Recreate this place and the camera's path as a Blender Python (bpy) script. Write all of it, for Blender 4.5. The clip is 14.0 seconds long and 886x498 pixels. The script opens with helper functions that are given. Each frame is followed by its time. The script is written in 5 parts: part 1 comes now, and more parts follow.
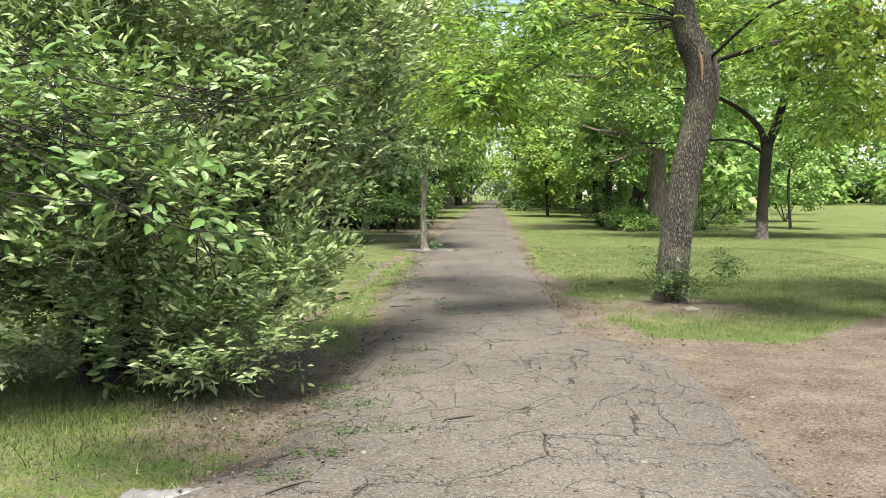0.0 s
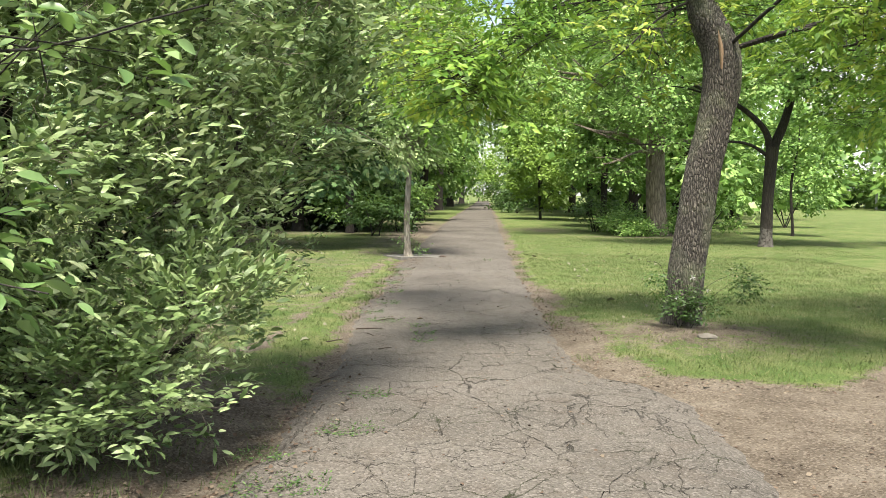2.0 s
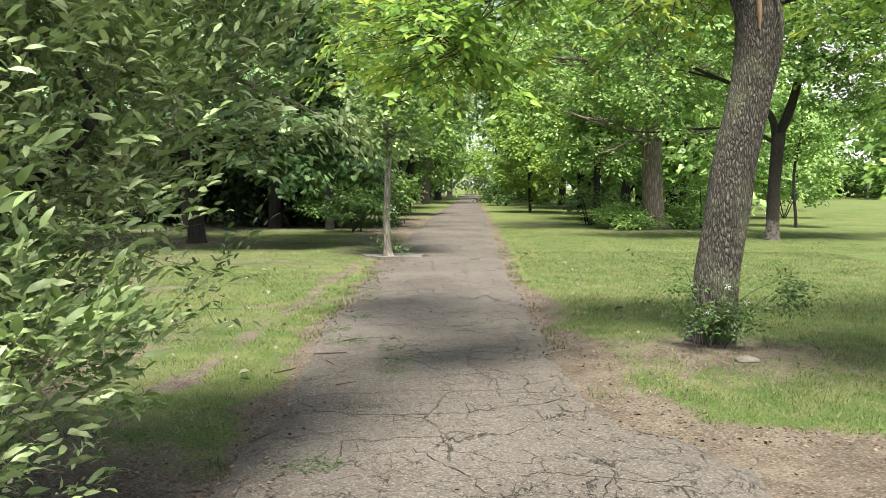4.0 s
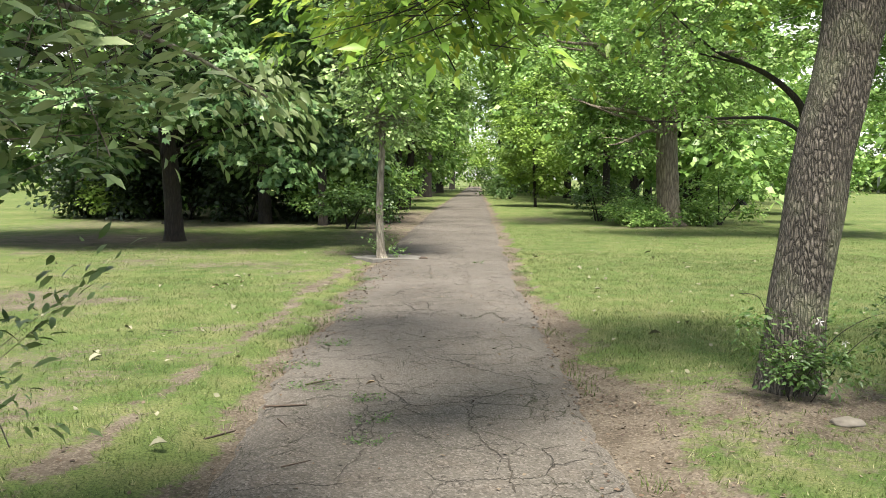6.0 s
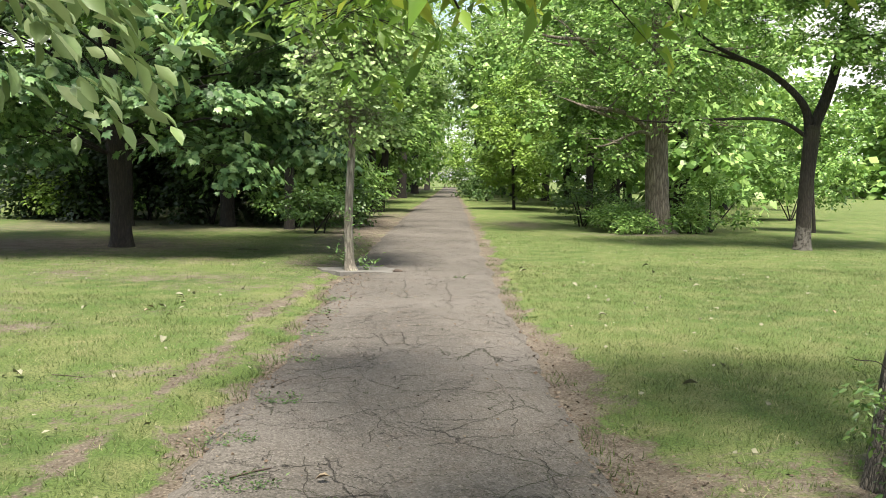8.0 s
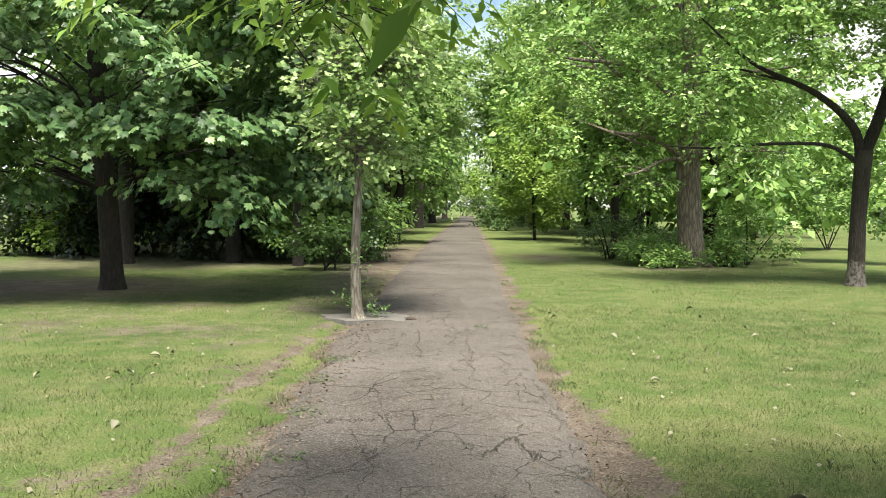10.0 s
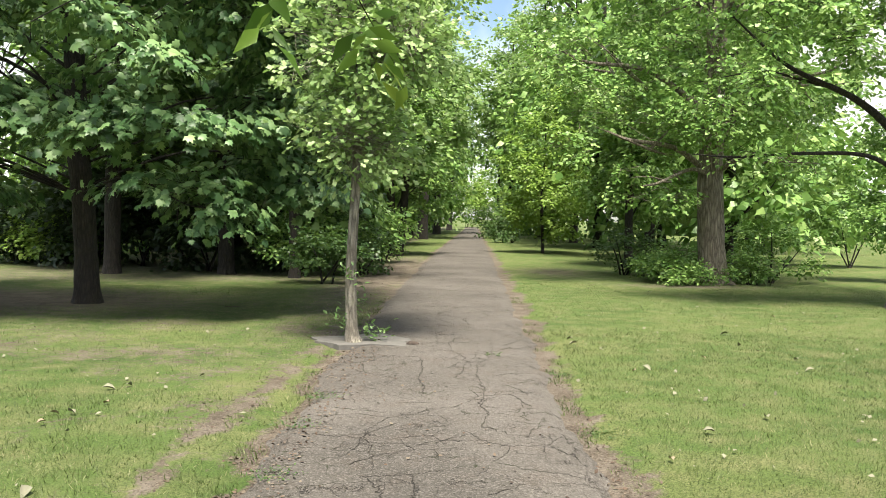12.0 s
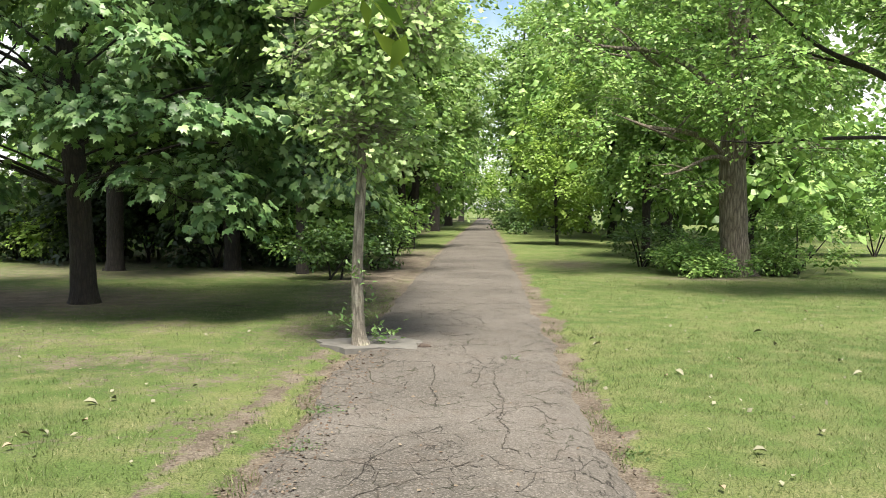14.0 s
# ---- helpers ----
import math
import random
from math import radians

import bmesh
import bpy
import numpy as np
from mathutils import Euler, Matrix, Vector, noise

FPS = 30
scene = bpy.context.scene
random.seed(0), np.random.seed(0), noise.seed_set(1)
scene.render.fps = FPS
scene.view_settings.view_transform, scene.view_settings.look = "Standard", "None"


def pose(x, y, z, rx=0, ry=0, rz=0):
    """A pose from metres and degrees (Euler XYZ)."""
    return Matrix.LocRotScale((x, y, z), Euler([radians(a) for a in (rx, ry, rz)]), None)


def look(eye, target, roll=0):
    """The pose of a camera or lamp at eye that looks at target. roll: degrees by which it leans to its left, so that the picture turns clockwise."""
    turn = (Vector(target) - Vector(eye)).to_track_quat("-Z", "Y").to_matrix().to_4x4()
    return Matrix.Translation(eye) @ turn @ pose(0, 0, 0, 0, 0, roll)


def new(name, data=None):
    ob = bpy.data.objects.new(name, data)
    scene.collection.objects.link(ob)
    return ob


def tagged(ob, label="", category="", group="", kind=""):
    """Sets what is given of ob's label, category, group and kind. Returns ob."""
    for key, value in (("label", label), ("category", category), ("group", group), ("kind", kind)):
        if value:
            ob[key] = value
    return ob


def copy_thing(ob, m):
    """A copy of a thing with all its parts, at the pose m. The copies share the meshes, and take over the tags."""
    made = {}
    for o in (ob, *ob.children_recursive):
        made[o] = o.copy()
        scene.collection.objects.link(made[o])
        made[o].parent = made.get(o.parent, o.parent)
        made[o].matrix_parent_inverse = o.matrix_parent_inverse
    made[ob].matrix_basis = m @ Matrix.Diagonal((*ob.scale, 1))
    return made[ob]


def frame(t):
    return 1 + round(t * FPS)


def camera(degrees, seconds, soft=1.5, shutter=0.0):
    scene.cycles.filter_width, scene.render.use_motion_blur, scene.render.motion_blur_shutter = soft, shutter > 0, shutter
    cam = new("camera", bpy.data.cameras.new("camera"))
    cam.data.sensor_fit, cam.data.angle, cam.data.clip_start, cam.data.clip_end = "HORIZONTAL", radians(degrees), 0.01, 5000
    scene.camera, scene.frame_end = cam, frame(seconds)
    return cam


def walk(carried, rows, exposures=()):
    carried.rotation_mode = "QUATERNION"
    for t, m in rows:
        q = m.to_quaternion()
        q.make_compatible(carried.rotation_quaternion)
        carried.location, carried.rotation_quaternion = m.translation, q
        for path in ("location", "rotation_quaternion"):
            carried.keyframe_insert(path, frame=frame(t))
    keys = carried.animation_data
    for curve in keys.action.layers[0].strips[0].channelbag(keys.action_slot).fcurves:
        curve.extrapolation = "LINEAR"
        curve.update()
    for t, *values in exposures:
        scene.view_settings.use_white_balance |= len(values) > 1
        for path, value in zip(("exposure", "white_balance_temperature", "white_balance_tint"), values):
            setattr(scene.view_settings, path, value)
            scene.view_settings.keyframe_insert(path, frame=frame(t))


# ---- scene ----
cam = camera(55.0, 14.0, soft=0.5)
PATH = [
    (0, (0.13, 1.804, 1.393), (0.012, 3.796, 1.262), 0.1),
    (0.5, (0.119, 2.161, 1.422), (0.013, 4.152, 1.264), 0.1),
    (1, (0.181, 2.528, 1.41), (0.065, 4.519, 1.268), -0.1),
    (1.5, (0.229, 2.858, 1.423), (0.118, 4.852, 1.3), 0.4),
    (2, (0.214, 3.265, 1.436), (0.114, 5.259, 1.306), 0.7),
    (2.5, (0.267, 3.689, 1.422), (0.141, 5.681, 1.292), 0.5),
    (3, (0.269, 4.072, 1.43), (0.136, 6.063, 1.296), 0.5),
    (3.5, (0.244, 4.495, 1.45), (0.155, 6.488, 1.309), 0.1),
    (3.7, (0.238, 4.67, 1.427), (0.164, 6.664, 1.284), 0.1),
    (5.8, (0.251, 6.57, 1.474), (0.169, 8.562, 1.312), 0.2),
    (6, (0.23, 6.742, 1.471), (0.15, 8.734, 1.307), 0.3),
    (6.5, (0.171, 7.155, 1.49), (0.124, 9.147, 1.327), 0.2),
    (7, (0.165, 7.609, 1.485), (0.135, 9.602, 1.326), 0.6),
    (7.5, (0.143, 8.027, 1.48), (0.117, 10.02, 1.317), 0.9),
    (7.7, (0.124, 8.213, 1.492), (0.106, 10.206, 1.329), 0.9),
    (9.8, (0.087, 9.88, 1.623), (0.035, 11.876, 1.511), 0.8),
    (10, (0.082, 10.05, 1.629), (0.02, 12.046, 1.531), 0.4),
    (10.5, (0.045, 10.406, 1.621), (-0.001, 12.404, 1.545), 0.5),
    (11, (-0.023, 10.792, 1.63), (-0.043, 12.79, 1.563), 0.6),
    (11.5, (0.001, 11.171, 1.623), (-0.044, 13.169, 1.562), 0.6),
    (12, (-0.002, 11.47, 1.615), (-0.074, 13.467, 1.543), 1.1),
    (12.5, (-0.055, 11.803, 1.637), (-0.114, 13.801, 1.561), 1.2),
    (13, (-0.048, 12.04, 1.623), (-0.12, 14.036, 1.531), 1.0),
    (13.5, (-0.015, 12.172, 1.642), (-0.125, 14.166, 1.541), 0.7),
    (14, (-0.039, 12.219, 1.638), (-0.139, 14.214, 1.545), 0.5),
]
walk(cam, [(t, look(eye, target, roll)) for t, eye, target, roll in PATH],
     exposures=[(0.0, 1.54), (7.5, 1.53), (10.0, 1.46), (14.0, 1.45)])

# ---- world and sun ----
SUN_EL, SUN_AZ = radians(65), radians(174)   # azimuth clockwise from +y
world = bpy.data.worlds.new("sky")
scene.world = world
world.use_nodes = True
wn, wl = world.node_tree.nodes, world.node_tree.links
wn.clear()
w_out = wn.new("ShaderNodeOutputWorld")
w_bg = wn.new("ShaderNodeBackground")
w_sky = wn.new("ShaderNodeTexSky")
w_sky.sky_type = 'NISHITA'
w_sky.sun_disc = False
w_sky.sun_elevation = SUN_EL
w_sky.sun_rotation = SUN_AZ
w_tc = wn.new("ShaderNodeTexCoord")
w_noise = wn.new("ShaderNodeTexNoise")
w_noise.inputs["Scale"].default_value = 3.2
w_noise.inputs["Detail"].default_value = 6.0
w_ramp = wn.new("ShaderNodeValToRGB")
w_ramp.color_ramp.elements[0].position = 0.42
w_ramp.color_ramp.elements[1].position = 0.60
w_mix = wn.new("ShaderNodeMix")
w_mix.data_type = 'RGBA'
w_mix.inputs[7].default_value = (7.5, 7.4, 7.15, 1)
wl.new(w_tc.outputs["Generated"], w_noise.inputs["Vector"])
wl.new(w_noise.outputs["Fac"], w_ramp.inputs["Fac"])
wl.new(w_ramp.outputs["Color"], w_mix.inputs[0])
wl.new(w_sky.outputs["Color"], w_mix.inputs[6])
wl.new(w_mix.outputs[2], w_bg.inputs["Color"])
w_bg.inputs["Strength"].default_value = 0.08
wl.new(w_bg.outputs["Background"], w_out.inputs["Surface"])

sun_data = bpy.data.lights.new("sun", 'SUN')
sun_data.energy, sun_data.angle, sun_data.color = 5.0, radians(16), (1.0, 0.93, 0.80)
sun = new("sun", sun_data)
sun_dir = Vector((math.sin(SUN_AZ) * math.cos(SUN_EL), math.cos(SUN_AZ) * math.cos(SUN_EL), math.sin(SUN_EL)))
sun.matrix_world = look(sun_dir * 60, (0, 0, 0))

# ---- materials ----


def material(name):
    m = bpy.data.materials.new(name)
    m.use_nodes = True
    n, l = m.node_tree.nodes, m.node_tree.links
    return m, n, l, n["Principled BSDF"]


def tex_noise(n, l, scale, detail=4.0, vec=None, rough=0.55):
    t = n.new("ShaderNodeTexNoise")
    t.inputs["Scale"].default_value = scale
    t.inputs["Detail"].default_value = detail
    t.inputs["Roughness"].default_value = rough
    if vec is not None:
        l.new(vec, t.inputs["Vector"])
    return t.outputs["Fac"]


def ramp(n, l, fac, stops):
    r = n.new("ShaderNodeValToRGB")
    while len(r.color_ramp.elements) < len(stops):
        r.color_ramp.elements.new(0.5)
    for e, (p, c) in zip(r.color_ramp.elements, stops):
        e.position, e.color = p, (*c, 1) if len(c) == 3 else c
    l.new(fac, r.inputs["Fac"])
    return r.outputs["Color"]


def mix(n, l, fac, a, b, mode='MIX'):
    m = n.new("ShaderNodeMix")
    m.data_type, m.blend_type = 'RGBA', mode
    for sock, v in ((m.inputs[0], fac), (m.inputs[6], a), (m.inputs[7], b)):
        if isinstance(v, (int, float)):
            sock.default_value = v
        elif isinstance(v, tuple):
            sock.default_value = (*v, 1)
        else:
            l.new(v, sock)
    return m.outputs[2]


def maths(n, l, op, a, b=None, clamp=False):
    m = n.new("ShaderNodeMath")
    m.operation, m.use_clamp = op, clamp
    for sock, v in zip(m.inputs, (a, b)):
        if v is None:
            continue
        if isinstance(v, (int, float)):
            sock.default_value = v
        else:
            l.new(v, sock)
    return m.outputs[0]


def bump(n, l, bsdf, height, strength, distance):
    b = n.new("ShaderNodeBump")
    b.inputs["Strength"].default_value = strength
    b.inputs["Distance"].default_value = distance
    l.new(height, b.inputs["Height"])
    l.new(b.outputs["Normal"], bsdf.inputs["Normal"])


def world_pos(n):
    return n.new("ShaderNodeNewGeometry").outputs["Position"]


def leaf_material(name, dark, mid, light, rough=0.45, glow=0.35, young=None, drift_scale=0.9, leafwise=0.8, patchy=0.9):
    """Leaves: hue varies leaf by leaf and in broad drifts; light passes through the blade."""
    m, n, l, b = material(name)
    geo = n.new("ShaderNodeNewGeometry")
    isl = geo.outputs["Random Per Island"]
    drift = tex_noise(n, l, drift_scale, 3.0, geo.outputs["Position"])
    f = maths(n, l, 'ADD', maths(n, l, 'MULTIPLY', isl, leafwise), maths(n, l, 'MULTIPLY', maths(n, l, 'SUBTRACT', drift, 0.4), patchy), True)
    col = ramp(n, l, f, [(0.0, dark), (0.5, mid), (1.0, light)])
    if young:
        tip = ramp(n, l, tex_noise(n, l, 0.55, 2.0, geo.outputs["Position"]), [(0.45, (0, 0, 0)), (0.55, (1, 1, 1))])
        col = mix(n, l, maths(n, l, 'MULTIPLY', tip, maths(n, l, 'MULTIPLY', isl, isl)), col, young)
    l.new(col, b.inputs["Base Color"])
    b.inputs["Roughness"].default_value = rough
    b.inputs["Specular IOR Level"].default_value = 0.4
    tr = n.new("ShaderNodeBsdfTranslucent")
    l.new(mix(n, l, 0.4, col, (0.22, 0.36, 0.06), 'MIX'), tr.inputs["Color"])
    ms = n.new("ShaderNodeMixShader")
    ms.inputs[0].default_value = glow
    l.new(b.outputs[0], ms.inputs[1])
    l.new(tr.outputs[0], ms.inputs[2])
    l.new(ms.outputs[0], n["Material Output"].inputs["Surface"])
    return m


def bark_material(name, dark, light, scale=9.0, stretch=0.22, depth=0.02, whitewash=None):
    m, n, l, b = material(name)
    pos = world_pos(n)
    mp = n.new("ShaderNodeMapping")
    mp.inputs["Scale"].default_value = (1, 1, stretch)
    l.new(pos, mp.inputs["Vector"])
    wob = n.new("ShaderNodeVectorMath")
    wob.operation = 'ADD'
    nz = n.new("ShaderNodeTexNoise")
    nz.inputs["Scale"].default_value = 14.0
    nz.inputs["Detail"].default_value = 5.0
    sc = n.new("ShaderNodeVectorMath")
    sc.operation = 'SCALE'
    sc.inputs["Scale"].default_value = 0.05
    l.new(nz.outputs["Color"], sc.inputs[0])
    l.new(mp.outputs[0], wob.inputs[0])
    l.new(sc.outputs[0], wob.inputs[1])
    v = n.new("ShaderNodeTexVoronoi")
    v.feature = 'DISTANCE_TO_EDGE'
    v.inputs["Scale"].default_value = scale * 2.6
    l.new(wob.outputs[0], v.inputs["Vector"])
    ridge = ramp(n, l, v.outputs["Distance"], [(0.0, (0, 0, 0)), (0.16, (0.45, 0.45, 0.45)), (0.5, (1, 1, 1))])
    plate = tex_noise(n, l, scale * 1.5, 3.0, mp.outputs[0], 0.6)
    ridge = mix(n, l, ramp(n, l, plate, [(0.28, (0.55, 0.55, 0.55)), (0.5, (0, 0, 0))]), ridge, (0.12, 0.12, 0.12))
    fine = tex_noise(n, l, scale * 7, 5.0, pos)
    blot = tex_noise(n, l, 2.2, 4.0, pos)
    col = mix(n, l, ridge, dark, light)
    col = mix(n, l, ramp(n, l, fine, [(0.3, (0, 0, 0)), (0.75, (0.55, 0.55, 0.55))]), col, tuple(c * 0.45 for c in dark))
    col = mix(n, l, ramp(n, l, blot, [(0.55, (0, 0, 0)), (0.75, (0.5, 0.5, 0.5))]), col, (light[0] * .85, light[1] * 1.05, light[2] * .75))
    if whitewash:
        z = n.new("ShaderNodeSeparateXYZ")
        l.new(pos, z.inputs[0])
        edge = maths(n, l, 'ADD', z.outputs[2], maths(n, l, 'MULTIPLY', tex_noise(n, l, 7, 3.0, pos), 0.5))
        k = ramp(n, l, edge, [(whitewash, (1, 1, 1)), (min(1.0, whitewash + 0.04), (0, 0, 0))])
        k = mix(n, l, ramp(n, l, tex_noise(n, l, 14, 3.0, pos), [(0.35, (0, 0, 0)), (0.55, (0.6, 0.6, 0.6))]), (0, 0, 0), k)
        col = mix(n, l, k, col, (0.19, 0.175, 0.155))
    l.new(col, b.inputs["Base Color"])
    b.inputs["Roughness"].default_value = 0.9
    bump(n, l, b, maths(n, l, 'ADD', ridge, maths(n, l, 'MULTIPLY', fine, 0.5)), 0.9, depth)
    return m


LEAF_SHRUB = leaf_material("leaf_silver", (0.055, 0.098, 0.03), (0.25, 0.345, 0.138), (0.62, 0.69, 0.40), 0.45, 0.22, None, 1.9, 0.55, 1.7)
LEAF_APPLE = leaf_material("leaf_broad", (0.05, 0.10, 0.025), (0.105, 0.195, 0.058), (0.23, 0.335, 0.14), 0.42, 0.3)
LEAF_ASH = leaf_material("leaf_ash", (0.05, 0.125, 0.018), (0.14, 0.27, 0.035), (0.29, 0.44, 0.07), 0.42, 0.38, (0.42, 0.46, 0.06))
LEAF_MAPLE = leaf_material("leaf_maple", (0.026, 0.066, 0.022), (0.10, 0.195, 0.070), (0.26, 0.38, 0.15), 0.45, 0.2)
LEAF_POPLAR = leaf_material("leaf_poplar", (0.124, 0.226, 0.056), (0.203, 0.316, 0.102), (0.362, 0.452, 0.203), 0.38, 0.42)
LEAF_SILVER = leaf_material("leaf_white_poplar", (0.15, 0.26, 0.075), (0.29, 0.42, 0.15), (0.52, 0.64, 0.31), 0.4, 0.38)
LEAF_OAK = leaf_material("leaf_oak", (0.055, 0.13, 0.026), (0.165, 0.30, 0.068), (0.37, 0.51, 0.175), 0.42, 0.33)
LEAF_WOOD = leaf_material("leaf_wood", (0.045, 0.11, 0.022), (0.14, 0.26, 0.055), (0.32, 0.45, 0.13), 0.42, 0.3)
LEAF_LIME = leaf_material("leaf_lime", (0.12, 0.21, 0.035), (0.21, 0.33, 0.06), (0.34, 0.46, 0.11), 0.45, 0.45)
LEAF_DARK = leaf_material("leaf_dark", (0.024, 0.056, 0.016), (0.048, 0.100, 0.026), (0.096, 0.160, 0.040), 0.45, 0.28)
# near-black leaves: the deep shade inside the wood is put into the colour
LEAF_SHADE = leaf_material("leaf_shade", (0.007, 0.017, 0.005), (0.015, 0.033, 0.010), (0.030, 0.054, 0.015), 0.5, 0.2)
BARK_ASH = bark_material("bark_ash", (0.020, 0.017, 0.014), (0.30, 0.266, 0.225), 19, 0.24, 0.045)
BARK_PALE = bark_material("bark_pale", (0.12, 0.105, 0.082), (0.43, 0.39, 0.325), 7, 0.18, 0.014)
BARK_OLD = bark_material("bark_old", (0.11, 0.09, 0.07), (0.40, 0.345, 0.28), 6, 0.15, 0.03)
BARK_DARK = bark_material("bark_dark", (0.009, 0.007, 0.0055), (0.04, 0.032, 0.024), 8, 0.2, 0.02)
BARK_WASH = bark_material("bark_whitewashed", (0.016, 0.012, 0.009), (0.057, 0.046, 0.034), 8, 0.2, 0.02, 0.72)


def ground_material():
    m, n, l, b = material("lawn_and_soil")
    pos = world_pos(n)
    at = n.new("ShaderNodeAttribute")
    at.attribute_name = "soil"
    big = tex_noise(n, l, 0.35, 4.0, pos)
    med = tex_noise(n, l, 2.4, 5.0, pos)
    fine = tex_noise(n, l, 55, 6.0, pos, 0.8)
    g = ramp(n, l, big, [(0.3, (0.058, 0.098, 0.025)), (0.5, (0.092, 0.138, 0.038)), (0.72, (0.15, 0.172, 0.062))])
    g = mix(n, l, ramp(n, l, med, [(0.42, (0, 0, 0)), (0.72, (0.65, 0.65, 0.65))]), g, (0.225, 0.20, 0.105))
    g = mix(n, l, ramp(n, l, fine, [(0.40, (0.85, 0.85, 0.85)), (0.56, (0, 0, 0))]), g, (0.030, 0.050, 0.012))
    s = ramp(n, l, med, [(0.3, (0.064, 0.052, 0.040)), (0.55, (0.118, 0.099, 0.078)), (0.75, (0.165, 0.143, 0.118))])
    v = n.new("ShaderNodeTexVoronoi")
    v.inputs["Scale"].default_value = 78
    l.new(pos, v.inputs["Vector"])
    chips = n.new("ShaderNodeSeparateColor")
    l.new(v.outputs["Color"], chips.inputs[0])
    s = mix(n, l, ramp(n, l, chips.outputs[0], [(0.5, (0, 0, 0)), (0.95, (0.5, 0.5, 0.5))]), s, (0.233, 0.196, 0.158))
    s = mix(n, l, ramp(n, l, chips.outputs[1], [(0.6, (0, 0, 0)), (0.95, (0.55, 0.55, 0.55))]), s, (0.036, 0.023, 0.015))
    k = maths(n, l, 'ADD', at.outputs["Fac"], maths(n, l, 'MULTIPLY', maths(n, l, 'SUBTRACT', tex_noise(n, l, 9, 7.0, pos, 0.75), 0.5), 1.6))
    k = ramp(n, l, k, [(0.38, (0, 0, 0)), (0.62, (1, 1, 1))])
    l.new(mix(n, l, k, g, s), b.inputs["Base Color"])
    b.inputs["Roughness"].default_value = 0.95
    b.inputs["Specular IOR Level"].default_value = 0.15
    bump(n, l, b, maths(n, l, 'ADD', fine, maths(n, l, 'MULTIPLY', v.outputs["Distance"], 0.4)), 0.7, 0.03)
    return m


def asphalt_material():
    m, n, l, b = material("old_asphalt")
    pos = world_pos(n)
    big = tex_noise(n, l, 0.5, 4.0, pos)
    med = tex_noise(n, l, 3.5, 5.0, pos)
    v = n.new("ShaderNodeTexVoronoi")
    v.inputs["Scale"].default_value = 85
    l.new(pos, v.inputs["Vector"])
    st = n.new("ShaderNodeSeparateColor")
    l.new(v.outputs["Color"], st.inputs[0])
    c = ramp(n, l, big, [(0.3, (0.060, 0.055, 0.048)), (0.5, (0.090, 0.082, 0.072)), (0.72, (0.117, 0.106, 0.095))])
    c = mix(n, l, ramp(n, l, med, [(0.5, (0, 0, 0)), (0.8, (0.6, 0.6, 0.6))]), c, (0.075, 0.059, 0.047))
    c = mix(n, l, ramp(n, l, st.outputs[0], [(0.55, (0, 0, 0)), (1.0, (0.5, 0.5, 0.5))]), c, (0.193, 0.173, 0.159))
    c = mix(n, l, ramp(n, l, st.outputs[1], [(0.5, (0, 0, 0)), (1.0, (0.55, 0.55, 0.55))]), c, (0.030, 0.025, 0.022))
    # net of fine cracks, broken up by a slow noise
    wv = n.new("ShaderNodeVectorMath")
    wv.operation = 'ADD'
    nz = n.new("ShaderNodeTexNoise")
    nz.inputs["Scale"].default_value = 6.0
    nz.inputs["Detail"].default_value = 9.0
    nz.inputs["Roughness"].default_value = 0.72
    sc = n.new("ShaderNodeVectorMath")
    sc.operation = 'SCALE'
    sc.inputs["Scale"].default_value = 0.35
    l.new(nz.outputs["Color"], sc.inputs[0])
    l.new(pos, wv.inputs[0])
    l.new(sc.outputs[0], wv.inputs[1])
    heights = []
    for scale, width, gate in ((1.3, 0.005, 0.46), (3.0, 0.008, 0.47), (7.5, 0.016, 0.53)):
        vc = n.new("ShaderNodeTexVoronoi")
        vc.feature = 'DISTANCE_TO_EDGE'
        vc.inputs["Scale"].default_value = scale
        l.new(wv.outputs[0], vc.inputs["Vector"])
        line = ramp(n, l, vc.outputs["Distance"], [(width * 0.4, (1, 1, 1)), (width, (0, 0, 0))])
        on = ramp(n, l, tex_noise(n, l, 0.9 + scale * 0.3, 3.0, pos), [(gate, (0, 0, 0)), (gate + 0.08, (1, 1, 1))])
        k = maths(n, l, 'MULTIPLY', line, on)
        heights.append(k)
        c = mix(n, l, maths(n, l, 'MULTIPLY', k, 0.85), c, mix(n, l, ramp(n, l, tex_noise(n, l, 1.1, 3.0, pos), [(0.5, (0, 0, 0)), (0.6, (1, 1, 1))]), (0.022, 0.019, 0.016), (0.035, 0.048, 0.014)))
    l.new(c, b.inputs["Base Color"])
    b.inputs["Roughness"].default_value = 0.93
    b.inputs["Specular IOR Level"].default_value = 0.2
    h = maths(n, l, 'SUBTRACT', maths(n, l, 'MULTIPLY', v.outputs["Distance"], 0.5), maths(n, l, 'MULTIPLY', maths(n, l, 'ADD', maths(n, l, 'ADD', heights[0], heights[1]), heights[2]), 1.5))
    bump(n, l, b, h, 0.8, 0.012)
    return m


def plain_material(name, a, bcol, scale=20, rough=0.85, depth=0.003):
    m, n, l, b = material(name)
    tc = n.new("ShaderNodeTexCoord").outputs["Object"]
    f = tex_noise(n, l, scale, 5.0, tc)
    rnd = n.new("ShaderNodeObjectInfo").outputs["Random"]
    col = ramp(n, l, f, [(0.3, a), (0.7, bcol)])
    col = mix(n, l, maths(n, l, 'MULTIPLY', rnd, 0.35), col, tuple(x * 0.5 for x in a))
    l.new(col, b.inputs["Base Color"])
    b.inputs["Roughness"].default_value = rough
    bump(n, l, b, f, 0.6, depth)
    return m


